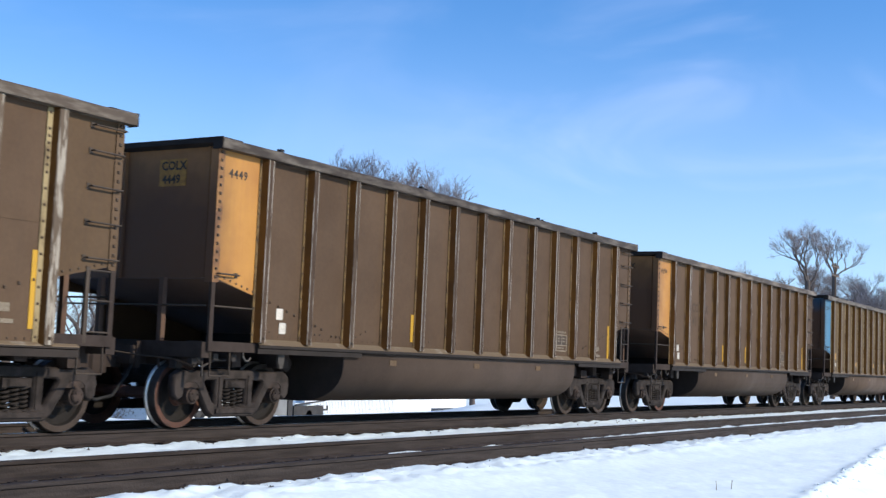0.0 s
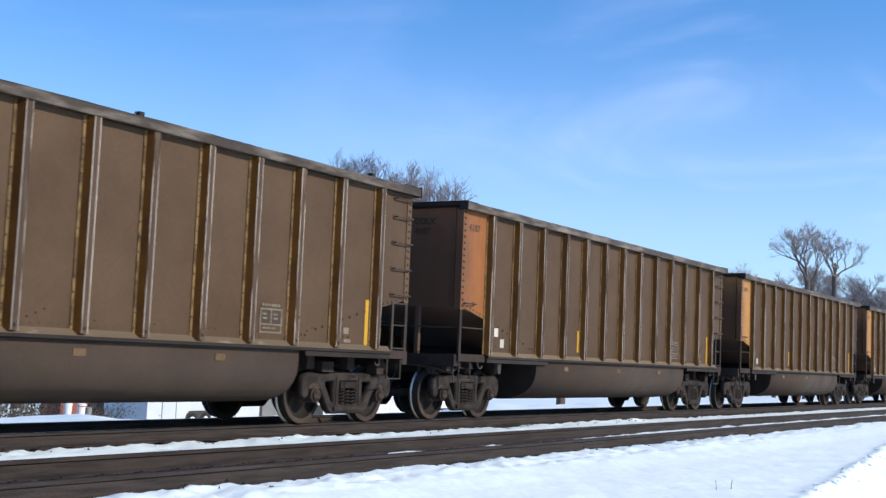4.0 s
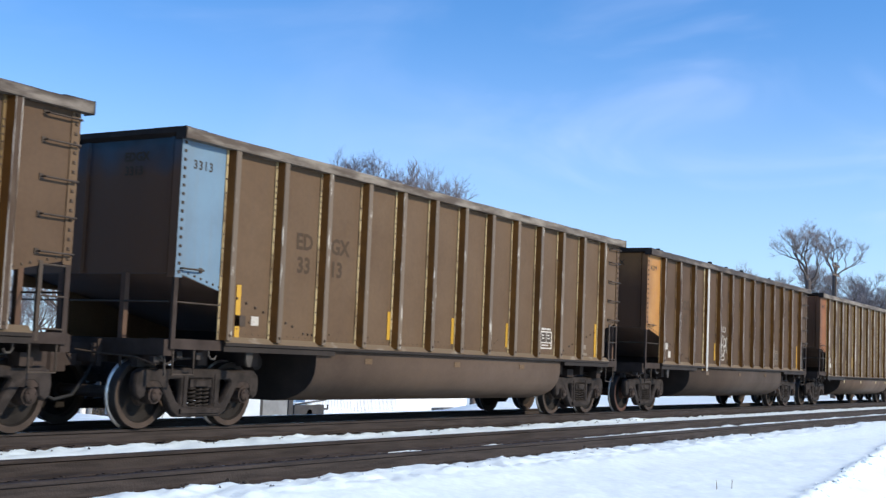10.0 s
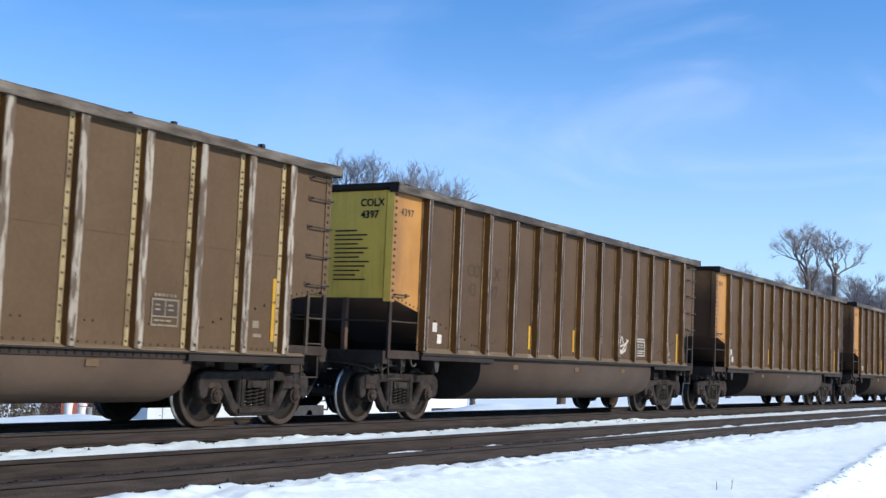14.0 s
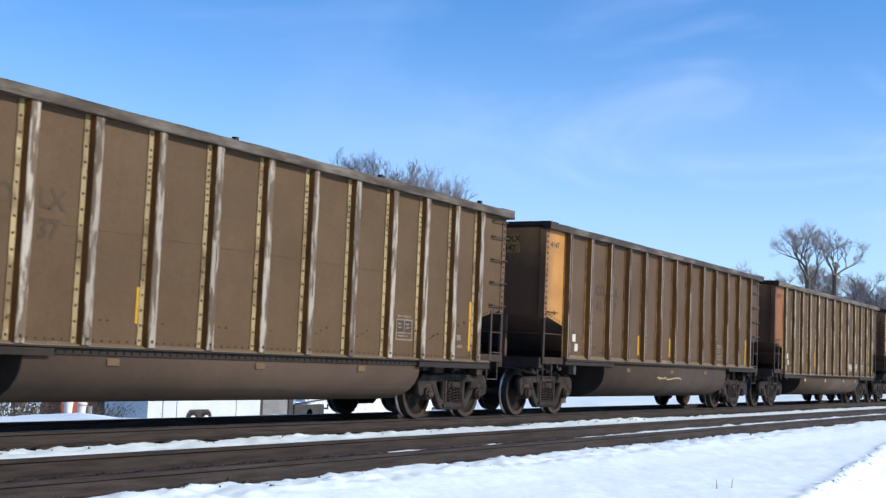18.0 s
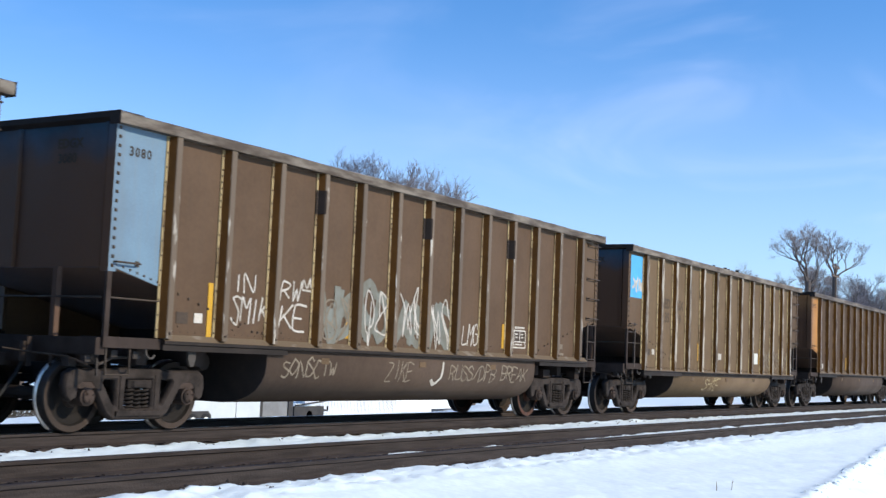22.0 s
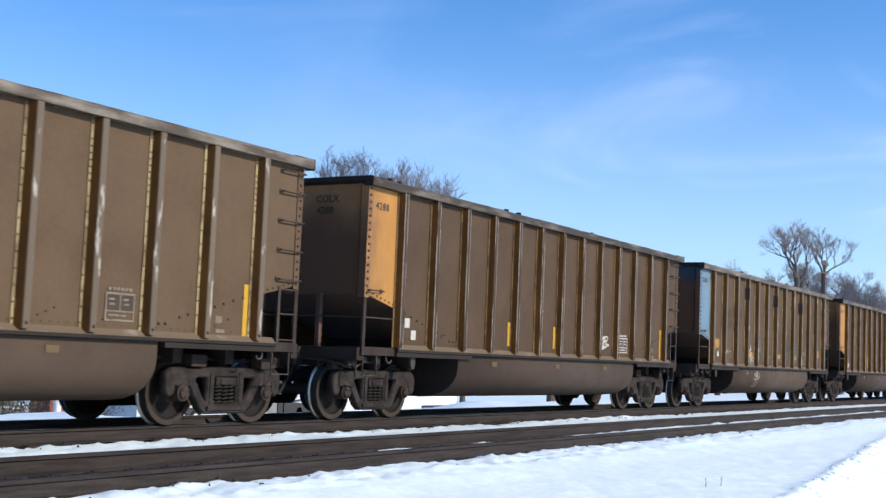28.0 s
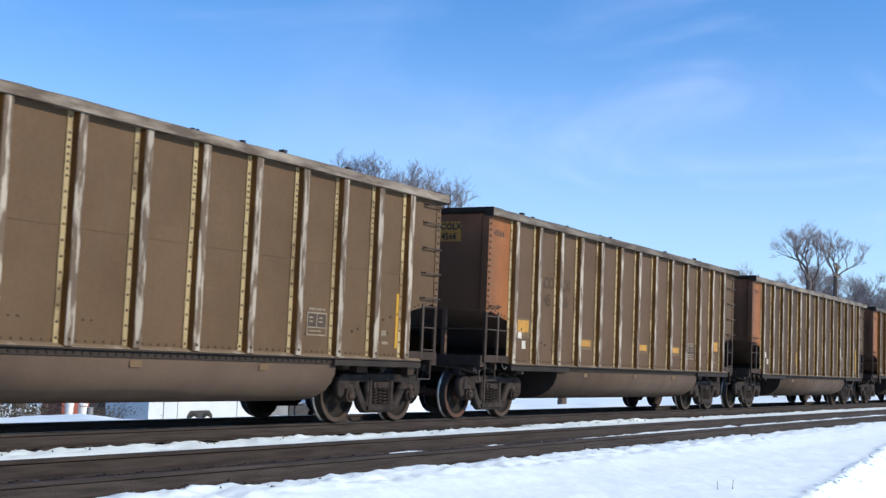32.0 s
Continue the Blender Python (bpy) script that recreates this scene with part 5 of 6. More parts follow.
    if "bigtag" in ex:
        pass
    elif "crisp" in ex:
        put("stencil_box", STENCIL, car, pose(xs[9] + 0.25, y, 1.38), "white boxed stencil")
    elif "boxw" in ex:
        mark(car, "stencil", BRIGHT, xs[8 if k == 33 else 9] + 0.38, 1.36, 0.36, 0.32, label="freshly painted white stencil")
    else:
        put("stencil_box", STENCIL if "plainbox" in ex and k % 2 else STENCIL_DIM, car, pose(xs[11 if "lettertag" in ex else 9] + 0.27, y, 1.36), "faded boxed stencil")
    strips = {"strip1": ((4, -0.23), (12, -0.25)), "strip2": ((4, -0.23), (6, -0.23), (12, -0.25)), "strip3": ((0, 0.22), (4, -0.23), (6, -0.23), (8, -0.23), (12, -0.25)), "strip4": ((0, 0.12), (4, -0.23), (12, -0.25)), "stripA": ((0, 0.12), (4, -0.23), (6, -0.23), (12, -0.25)), "stripB": ((4, -0.23), (6, 0.14), (9, -0.23)), "strip5": ((1, -0.26), (4, -0.23), (9, -0.23))}
    for key, rows in strips.items():
        if key in ex:
            for i, dx in rows:
                tall = (0.90 if kind == "C" and i == 12 else 0.75) if dx > 0 or i in (1, 12) else 0.46
                mark(car, "reflector_strip", YELLOW, xs[i] + dx, 1.36 if tall < 0.6 else 1.24, 0.085 if tall < 0.6 else 0.095, tall, label="yellow reflective strip")
    if "patches" in ex or "patches2" in ex:
        mark(car, "paint_patch", HALO, xs[0] + 0.16, 1.58, 0.70, 0.38, -SHEET - 0.001)
        mark(car, "paint_patch", PATCH, xs[0] + 0.26, 1.68, 0.46, 0.24, label="orange-yellow paint patch")
        mark(car, "paint_patch", PATCH, xs[11] + 0.26, 1.62, 0.40, 0.25, label="orange-yellow paint patch")
        for i in (3, 5, 6, 8) if "greypanels" in ex else (3, 6, 8):
            mark(car, "paint_patch", HALO, xs[i] + 0.14, 1.42, 0.66, 0.24, -SHEET - 0.001)
            mark(car, "paint_patch", PATCH, xs[i] + 0.22, 1.50, 0.50, 0.13, label="orange-yellow paint patch")
    if "tubpatch" in ex or "tubcream" in ex:
        for x in (4.5, 7.2, 9.9, 11.7):
            mark(car, "paint_patch", PATCH if "tubpatch" in ex else CREAM, x, 0.82 if kind == "C" else 0.93, 0.46 if "tubpatch" in ex else 0.16, 0.10, -1.480)
    else:
        for x in (5.3, 8.1, 10.6):
            mark(car, "paint_patch", SMEAR, x, 0.83 if kind == "C" else 0.95, 0.20, 0.09, -1.480)
    tag = "white spray-painted graffiti"
    if "tubtags" in ex:
        if k == 33:
            tub_tag(car, 6.2, 0.85, 0.5, 0.20, k, FADED, "Y J", 0.02, label=tag)
            tub_tag(car, 6.4, 0.58, 1.25, 0.30, k, CREAM, "SHTE", 0.024, label=tag)
            tub_tag(car, 7.05, 0.88, 0.5, 0.16, k + 1, CREAM, "CO", 0.02, label=tag)
        else:
            tub_tag(car, 5.4, 0.66, 1.35, 0.40, k, WHITE, "SHAEJZ", 0.024, label=tag)
            tub_tag(car, 9.7, 0.66, 1.05, 0.36, k + 50, WHITE, "SHAEJ", 0.022, label=tag)
    if "tubtag2" in ex:
        if k == 42:
            tub_tag(car, 6.05, 0.78, 0.62, 0.26, k, WHITE, "YBV", 0.022)
            tub_tag(car, 6.1, 0.60, 0.5, 0.14, k + 4, FADED, "UEZ", 0.016)
            tub_tag(car, 9.6, 0.72, 1.3, 0.20, k + 1, SMEAR, 5, 0.022)
        else:
            tub_tag(car, 8.6, 0.66, 1.5, 0.30, k, FADED, "CPOTY", 0.018)
            tub_tag(car, 10.3, 0.78, 0.7, 0.18, k + 1, SMEAR, "TORR", 0.016)
    if "tubwords" in ex:
        if k == 25:
            tub_tag(car, 4.9, 0.80, 1.15, 0.24, k, WHITE, "BOINK", 0.026, tag)
            tub_tag(car, 6.35, 0.62, 1.15, 0.44, k + 9, WHITE, "ROM", 0.040, tag)
            tub_tag(car, 8.0, 0.62, 0.9, 0.44, k + 12, WHITE, "PRS", 0.036, tag)
            tub_tag(car, 9.0, 0.76, 3.0, 0.24, k + 19, FADED, "THE-BOMB-SQUAD", 0.026, tag)
        else:
            tub_tag(car, 4.35, 0.76, 1.35, 0.24, k, FADED, "SONSCTW", 0.028)
            tub_tag(car, 7.1, 0.72, 0.8, 0.30, k + 9, FADED, "ZIKE", 0.022)
            tub_tag(car, 8.5, 0.66, 0.35, 0.42, k + 2, WHITE, "J", 0.06, tag)
            tub_tag(car, 9.1, 0.74, 3.0, 0.26, k + 19, FADED, "RUSS/DPB BREAK", 0.026)
    if "pinktub" in ex:
        tub_tag(car, 7.6, 0.68, 4.0, 0.36, k, PINK, 9, 0.05, "faded pink graffiti")
        tub_tag(car, 9.2, 0.66, 1.0, 0.34, k + 2, WHITE, 5, 0.03, tag)
        tub_tag(car, 6.6, 0.66, 0.5, 0.36, k + 5, CREAM, 2, 0.025)
        bm = bmesh.new()
        for j in range(4):
            z0, z1 = 0.68 + j * 0.095, 0.68 + (j + 1) * 0.095
            bm.faces.new([bm.verts.new(q) for q in ((10.45, tub_y(z0) - 0.004, z0), (11.05, tub_y(z0) - 0.004, z0), (11.02, tub_y(z1) - 0.004, z1), (10.42, tub_y(z1) - 0.004, z1))])
        part("graffiti", bm, BRIGHTPINK, car, "bright pink painted block")
    if "icepanel" in ex:
        put("graffiti", scrawl(0.66, 0.95, k, ICE, 0.16, 2, 8), car, pose(xs[7] + 0.16, y, 1.25), "pale scraped paint")
        put("graffiti", scrawl(0.6, 0.9, k + 1, PINK, 0.035, 3, 9), car, pose(xs[10] + 0.2, y, 1.3), "faded pink graffiti")
        put("graffiti", scrawl(0.6, 1.0, k + 4, FADED, 0.03, 3, 9), car, pose(xs[10] + 0.2, y, 1.28), "faded white graffiti")
    if "tubline" in ex:
        tub_tag(car, 7.0, 0.80, 1.6, 0.05, k, CREAM, 2, 0.03)
    if "scribble" in ex:
        put("graffiti", scrawl(0.7, 0.42, k, WHITE, 0.028, 4), car, pose(xs[11] - 0.6, y, 1.52), tag)
    if "onetag" in ex:
        put("graffiti", spray("UEBK", 0.62, 0.46, k, WHITE, 0.028, 0.3), car, pose(xs[4] + 0.2, y, 1.58), tag)
        put("graffiti", spray("^", 0.24, 0.24, k + 1, WHITE, 0.022, 0.2), car, pose(xs[4] + 0.32, y, 2.06), tag)
        put("graffiti", spray("O", 0.30, 0.14, k + 2, WHITE, 0.022, 0.1), car, pose(xs[4] + 0.35, y, 1.38), tag)
    if "onetag2" in ex:
        put("graffiti", spray("BOMB", 0.66, 0.30, k, WHITE, 0.026, 0.2), car, pose(xs[3] + 0.2, y, 1.22), tag)
        put("graffiti", spray("J", 0.12, 0.20, k, WHITE, 0.06, 0.1), car, pose(xs[3] + 0.42, y, 1.66), tag)
        put("graffiti", spray("HE-/", 0.36, 0.09, k, WHITE, 0.014, 0.1), car, pose(xs[1] + 0.36, y, 1.56), tag)
    if "star" in ex:
        put("graffiti", scrawl(0.40, 0.36, k, WHITE, 0.035, 1, 12), car, pose(xs[8] + 0.26, y, 1.42), tag)
    if "tags" in ex:
        for i, body, w2, h2, z2, st, sl in ((1, "YATOWN2", 0.86, 0.42, 1.28, 0.028, -0.20), (2, "ONA", 0.62, 0.56, 1.64, 0.034, 0.1), (2, "Z", 0.40, 0.36, 1.26, 0.034, 0.3), (3, "THA", 0.56, 0.28, 1.92, 0.030, 0.1), (3, "SIZ", 0.58, 0.26, 1.66, 0.032, 0.1), (3, "OF", 0.60, 0.30, 1.20, 0.032, 0.1)):
            put("graffiti", spray(body, w2, h2, k + i * 7, BRIGHT, st, 0.35, sl), car, pose(xs[i] + (0.26 if i == 1 else 0.18), y, z2), tag)
    if "bigtag" in ex:
        # fat rounded letters in thick strokes, white on a grey halo: panel, strokes of (across, up), thickness
        fat = ((8, ((0.34, 0.14), (0.24, 0.36), (0.34, 0.56), (0.46, 0.36), (0.36, 0.14)), 0.34), (8, ((0.84, 0.10), (0.84, 0.50)), 0.20),
               (9, ((0.24, 0.10), (0.30, 0.42), (0.50, 0.66), (0.70, 0.44), (0.74, 0.10)), 0.30), (10, ((0.20, 0.12), (0.22, 0.58)), 0.22), (10, ((0.22, 0.56), (0.40, 0.48), (0.24, 0.34), (0.42, 0.20), (0.22, 0.10)), 0.16),
               (10, ((0.62, 0.10), (0.62, 0.56)), 0.26), (10, ((0.64, 0.54), (0.84, 0.58)), 0.24), (11, ((0.26, 0.10), (0.22, 0.50)), 0.22), (11, ((0.24, 0.34), (0.46, 0.24), (0.40, 0.08)), 0.15))
        for n, (i, way, wide) in enumerate(fat):
            for m, more, dy, lab in ((HAZE, 0.15, 0.0, "grey sprayed halo"), (BOXFILL, 0.09, -0.002, "dark graffiti outline"), (BRIGHT, 0.0, -0.0045, "fat white graffiti letter")):
                bm = bmesh.new()
                line = []
                for q in range(len(way) - 1):
                    p0, p1, p2, p3 = way[max(q - 1, 0)], way[q], way[q + 1], way[min(q + 2, len(way) - 1)]
                    line += [tuple(0.5 * (2 * b2 + (c2 - a2) * w2 + (2 * a2 - 5 * b2 + 4 * c2 - d2) * w2 * w2 + (3 * b2 - a2 - 3 * c2 + d2) * w2 ** 3) for a2, b2, c2, d2 in zip(p0, p1, p2, p3)) for w2 in (0, 0.25, 0.5, 0.75)]
                line.append(way[-1])
                for q, (u, v) in enumerate(line):
                    r = (wide + more) / 2
                    bm.faces.new([bm.verts.new((u + r * math.cos(a2), -0.00004 * q, v + 0.95 * r * math.sin(a2))) for a2 in np.arange(0, math.tau, math.tau / 14)])
                    if q:
                        u0, v0 = line[q - 1]
                        d = math.hypot(u - u0, v - v0)
                        ox, oz = -(v - v0) / d * r, (u - u0) / d * r
                        bm.faces.new([bm.verts.new((c, -0.00004 * q - 0.00002, e)) for c, e in ((u0 + ox, v0 + oz), (u0 - ox, v0 - oz), (u - ox, v - oz), (u + ox, v + oz))])
                put("graffiti", mesh("graffiti", bm, m), car, pose(xs[i], y + dy - 0.0001 * n, 1.27), lab)
        mark(car, "graffiti", BRIGHT, xs[9] - 0.055, 1.36, 0.11, 0.50, -OUT + 0.036, "white paint across the post")
        mark(car, "reflector_strip", YELLOW, xs[9] - 0.30, 1.36, 0.12, 0.52, y - 0.010, "yellow reflective strip")
        for turn in (45, -45):
            mark(car, "graffiti", BOXFILL, 0, 0, 1, 1, label="dark graffiti stroke").matrix_basis = Matrix.Translation((xs[9] + 0.52, y - 0.010 - 0.001 * (turn > 0), 1.72)) @ Matrix.Rotation(radians(turn), 4, "Y") @ Matrix.LocRotScale((-0.15, 0, -0.018), None, (0.30, 1, 0.036))
    if "icetags" in ex:
        first = 1 if k == 12 else 4
        put("graffiti", words("A", 0.66, TEAL), car, pose(xs[first] + 0.26, y, 1.55), "faded teal graffiti letter")
        put("graffiti", words("L", 0.66, TEAL), car, pose(xs[first + 1] + 0.26, y, 1.50), "faded teal graffiti letter")
        for i in ((5, 6) if k == 12 else (7, 8)):
            put("graffiti", scrawl(0.66, 0.75, k + i, TEAL if k != 12 else FADED, 0.05 if k != 12 else 0.022, 2, 6), car, pose(xs[i] + 0.2, y, 1.35), "faded pale blue graffiti")
    if "tbs" in ex:
        put("graffiti", spray("TBS", 0.62, 0.46, k, FADED, 0.034, 0.2), car, pose(xs[1] + 0.24, y, 1.36), "faded white graffiti")
        put("graffiti", spray("D", 0.86, 0.74, k + 3, FADED, 0.020, 0.2), car, pose(xs[1] + 0.12, y, 1.22), "faded white graffiti")
        put("graffiti", spray("O", 0.50, 0.52, k + 4, FADED, 0.022, 0.15), car, pose(xs[4] + 0.22, y, 1.28), "faded white graffiti")
        put("graffiti", spray("C", 0.30, 0.28, k + 5, FADED, 0.030, 0.15), car, pose(xs[4] + 0.32, y, 1.38), "faded white graffiti")
        for i, body, low, h2 in ((9, "RO", 1.74, 0.34), (8, "VM", 1.22, 0.22), (10, "VMZ", 1.26, 0.34), (11, "SB", 1.24, 0.30)):
            put("graffiti", spray(body, 0.56, h2, k + i, FADED, 0.026, 0.3), car, pose(xs[i] + 0.2, y, low), "faded white graffiti")
    if "lettertag" in ex:
        for i, body in ((8, "SWA"), (9, "DPF"), (10, "OT")):
            put("graffiti", words(body, 0.36, WHITE, 0.9), car, pose(xs[i] + 0.18, y, 1.27), tag)
    if "murals" in ex:
        for i in (3, 4, 5, 6):
            put("graffiti", scrawl(0.70, 0.72, k + i, ICE, 0.15, 2, 7), car, pose(xs[i] + 0.18, y, 1.33), "pale blue-grey filled graffiti lettering")
            put("graffiti", scrawl(0.72, 0.80, k + i + 40, WHITE if i > 3 else FADED, 0.028, 2, 8), car, pose(xs[i] + 0.18, y - 0.003, 1.31), tag)
        for i, body, low, w2, h2, st in ((1, "SMIK", 1.50, 0.84, 0.36, 0.030), (1, "IN", 1.92, 0.50, 0.24, 0.026), (2, "KE", 1.46, 0.62, 0.36, 0.032), (2, "RW^", 1.86, 0.72, 0.30, 0.030), (7, "LMG", 1.40, 0.56, 0.34, 0.024)):
            put("graffiti", spray(body, w2, h2, k + i + 3, WHITE, st, 0.3), car, pose(xs[i] + (0.30 if i == 7 else 0.18), y, low), tag)
    if "nameboxes" in ex:
        mark(car, "stencil", FADED, xs[0] + 0.50, 1.50, 0.34, 0.16, label="washed-out white stencil")
        mark(car, "stencil", WHITE, xs[0] + 0.26, 1.31, 0.26, 0.06)
    if "spot" in ex:
        bm = bmesh.new()
        bm.faces.new([bm.verts.new((0.12 * math.cos(q) * (1 + 0.15 * math.sin(3 * q)), 0, 0.24 * math.sin(q))) for q in np.arange(0, math.tau, 0.3)])
        put("soot_stain", mesh("soot_stain", bm, BOXFILL), car, pose(xs[11] + 0.52, -SHEET - 0.003, 2.52), "dark oval stain")
    if "endtags" in ex:
        for i, body in ((9, "VMUB"), (10, "KB"), (11, "US")):
            put("graffiti", spray(body, 0.66, 0.42, k + i, FADED, 0.034, 0.3), car, pose(xs[i] + 0.2, y, 1.28), "faded white graffiti")
        mark(car, "stencil", WHITE, xs[5] + 0.36, 1.42, 0.26, 0.17, label="small white stencil")
    if "blob" in ex:
        bm = bmesh.new()
        prism(bm, [(0, 0), (0.56, 0), (0.60, 0.30), (0.55, 0.62), (0.38, 0.78), (0.26, 0.66), (0.10, 0.60), (0.02, 0.40)], -0.002, 0.001, "y")
        put("paint_patch", mesh("paint_patch", bm, CREAM), car, pose(xs[3] + 0.22, -SHEET - 0.004, 1.30), "cream painted-over patch")
        for z, w2 in ((1.62, 0.30), (1.50, 0.26)):
            mark(car, "stencil", BLACK, xs[3] + 0.36, z, w2, 0.05, -SHEET - 0.009)
    if "oldpatch" in ex:
        mark(car, "paint_patch", FADED, xs[5] + 0.36, 1.42, 0.30, 0.15, label="faded white paint patch")
        mark(car, "stencil", WHITE, xs[0] + 0.42, 1.78, 0.18, 0.16, label="small white stencil")
    if "stains" in ex:
        for i in (3, 6, 9):
            put("soot_stain", STAIN, car, pose(xs[i], 0, 3.02 + 0.06 * (i % 4)), "black burn mark below the rim")
    if colour == "sky":
        mark(car, "paint_patch", SKYBLUE, 1.02, 2.75, 0.72, 1.0, label="bright blue painted square")
        if "skytag" in ex:
            put("graffiti", scrawl(0.6, 0.34, k, WHITE, 0.07, 3), car, pose(1.08, y, 2.9), tag)
    face_end = Matrix.Rotation(radians(-90), 4, "Z")
    if plate in ("plate", "white"):
        put("number_patch", PLAIN[(AMBER if plate == "white" else SIGN).name], car, Matrix.Translation((0.924, -0.36, 3.34)) @ face_end @ Matrix.Diagonal((0.50, 1, 0.38, 1)), "worn patch with lettering")
        put("lettering", words("COLX", 0.17, BLACK), car, Matrix.Translation((0.918, -0.40, 3.57)) @ face_end)
        put("lettering", words(number, 0.17, BLACK), car, Matrix.Translation((0.918, -0.42, 3.38)) @ face_end)
    elif number and plate != "text":
        put("lettering", words(("EDGX" if number < "4" else "COLX"), 0.17, GHOST), car, Matrix.Translation((0.918, -0.40, 3.57)) @ face_end)
        put("lettering", words(number, 0.17, GHOST), car, Matrix.Translation((0.918, -0.42, 3.38)) @ face_end)
    if plate == "text":
        put("lettering", words("COLX", 0.18, BLACK), car, Matrix.Translation((0.916, -0.78, 3.60)) @ face_end)
        put("lettering", words(number, 0.18, BLACK), car, Matrix.Translation((0.916, -0.80, 3.40)) @ face_end)
        for i in range(12):
            put("stencil", PLAIN[BLACK.name], car, Matrix.Translation((0.920, -0.28, 3.18 - i * 0.075)) @ face_end @ Matrix.Diagonal((0.45 + 0.3 * ((i * 37) % 10) / 10, 1, 0.022, 1)))
    for o in car.children:
        if o.type == "MESH" and o.data.name.startswith("spray_"):
            tagged(o, kind="stuff")
    # a few lumps of coal left on the rim
    if rnd.random() < 0.6:
        bm = bmesh.new()
        for i in range(rnd.randint(2, 7)):
            c = Vector((rnd.uniform(1.2, 14.8), -1.52 + rnd.uniform(-.05, .03), TOP))
            r = rnd.uniform(0.018, 0.046)
            box(bm, c.x - r, c.x + r * rnd.uniform(.5, 1.3), c.y - r, c.y + r, c.z, c.z + r * 1.3)
        part("coal_lumps", bm, COAL, car, "spilled coal", bevel=0.01)
    return car


TRAIN = [build_car(k, spec) for k, spec in enumerate(CARS)]

# ------------------------------------------------------------------ beyond the track


def grow(bm, at, way, length, r, depth, rnd, twigs, lift=0.10, crook=0.20):
    """One crooked limb with its side limbs; the thinnest go into the twig mesh."""
    pts, p, d = [Vector(at)], Vector(at), Vector(way).normalized()
    n = 4 if depth > 1 else 3
    for i in range(n):
        d = (d + Vector((rnd.gauss(0, crook), rnd.gauss(0, crook), rnd.gauss(lift, crook * .6)))).normalized()
        p = p + d * length / n
        pts.append(p.copy())
    tube(twigs if depth <= 2 else bm, pts, r, 3 if depth <= 2 else 6, r2=r * 0.6, caps=False)
    if depth == 0:
        return
    kids = 3 if depth > 3 else 4 if depth > 1 else 5
    for i in range(kids):
        q = pts[n] if i == 0 else pts[rnd.randint(n // 2, n)]
        side = Vector((rnd.gauss(0, 1), rnd.gauss(0, 1), rnd.gauss(0.15, .5))).normalized()
        grow(bm, q, (d + side * rnd.uniform(.35, .85)).normalized(), length * rnd.uniform(.58, .80), max(0.011, r * rnd.uniform(.45, .62)), depth - 1, rnd, twigs, lift, crook)


TREES = {}


def crown_meshes(seed, depth=5, low=0.3, high=0.9, crook=0.20, thick=0.27):
    """Limbs and twigs that spread from a fork at the origin."""
    if seed not in TREES:
        rnd = random.Random(seed)
        a, b = bmesh.new(), bmesh.new()
        for i in range(4):
            t = i * math.tau / 4 + rnd.uniform(-.6, .6)
            grow(a, (0, 0, -0.3 - 0.3 * i), (math.cos(t) * rnd.uniform(low, high), math.sin(t) * rnd.uniform(low, high), 1), rnd.uniform(3.6, 4.8), thick - 0.03 * i, depth, rnd, b, 0.08, crook)
        TREES[seed] = (mesh("limb", a, BARK, smooth=True), mesh("crown", b, TWIG))
    return TREES[seed]


def add_tree(x, y, height, width, seed, turn=0.0, label="tall bare winter tree standing in snow"):
    limbs, crown = crown_meshes(seed)
    co = np.array([v.co for v in crown.vertices])
    s = width / float(np.percentile(co[:, 0], 96) - np.percentile(co[:, 0], 4))
    fork = max(1.2, height - s * float(np.percentile(co[:, 2], 98)))
    t = thing("tree", label, "tree", "bare trees beyond the railway", pose(x, y, ground_z(x, y) - 0.05, 0, 0, math.degrees(turn)))
    r = 0.42 * s + 0.05
    bm = bmesh.new()
    tube(bm, [(0, 0, -0.4), (0, 0, 0.1), (0.02, 0, 0.9), (0.06, 0.04, fork * .5), (0, 0, fork)], r * 1.5, 9, r2=r, caps=False)
    part("trunk", bm, BARK, t, "grey-brown bark", smooth=True)
    m = Matrix.LocRotScale((0, 0, fork), None, (s, s, s))
    put("limb", limbs, t, m, "crooked limbs")
    put("crown", crown, t, m, "bare branches and twigs")
    return t


for s in (16, 17):
    crown_meshes(s, 5, 0.20, 0.62, 0.24, 0.29)
add_tree(64.4, 32.0, 16.0, 4.8, 6, 1.4)
add_tree(73.6, 34.0, 16.9, 4.6, 4, 2.0)
add_tree(76.2, 36.6, 16.6, 4.6, 6, 3.0)
add_tree(85.6, 36.0, 15.6, 3.2, 5, 3.0)
OAK = "broad bare oak with heavy crooked limbs"
add_tree(184.0, 36, 25.2, 6.2, 16, 0.3, OAK)
add_tree(199.6, 36, 25.8, 7.2, 17, 1.9, OAK)
add_tree(216, 37, 20.0, 8.5, 3, 0.9)
add_tree(230, 38, 19.5, 9.0, 4, 3.0)
add_tree(245, 40, 21.5, 9.0, 5, 0.9)
rnd = random.Random(77)
for i in range(13):
    x = 205 + i * 14 + rnd.uniform(-4, 4)
    add_tree(x, 52 + rnd.uniform(-4, 4), 15.5 + (x - 205) * 0.075 + rnd.uniform(-1.5, 1.5), rnd.uniform(8, 12), rnd.choice((3, 4, 5)), rnd.uniform(0, 6), "slender bare tree in a thicket")
rnd = random.Random(78)
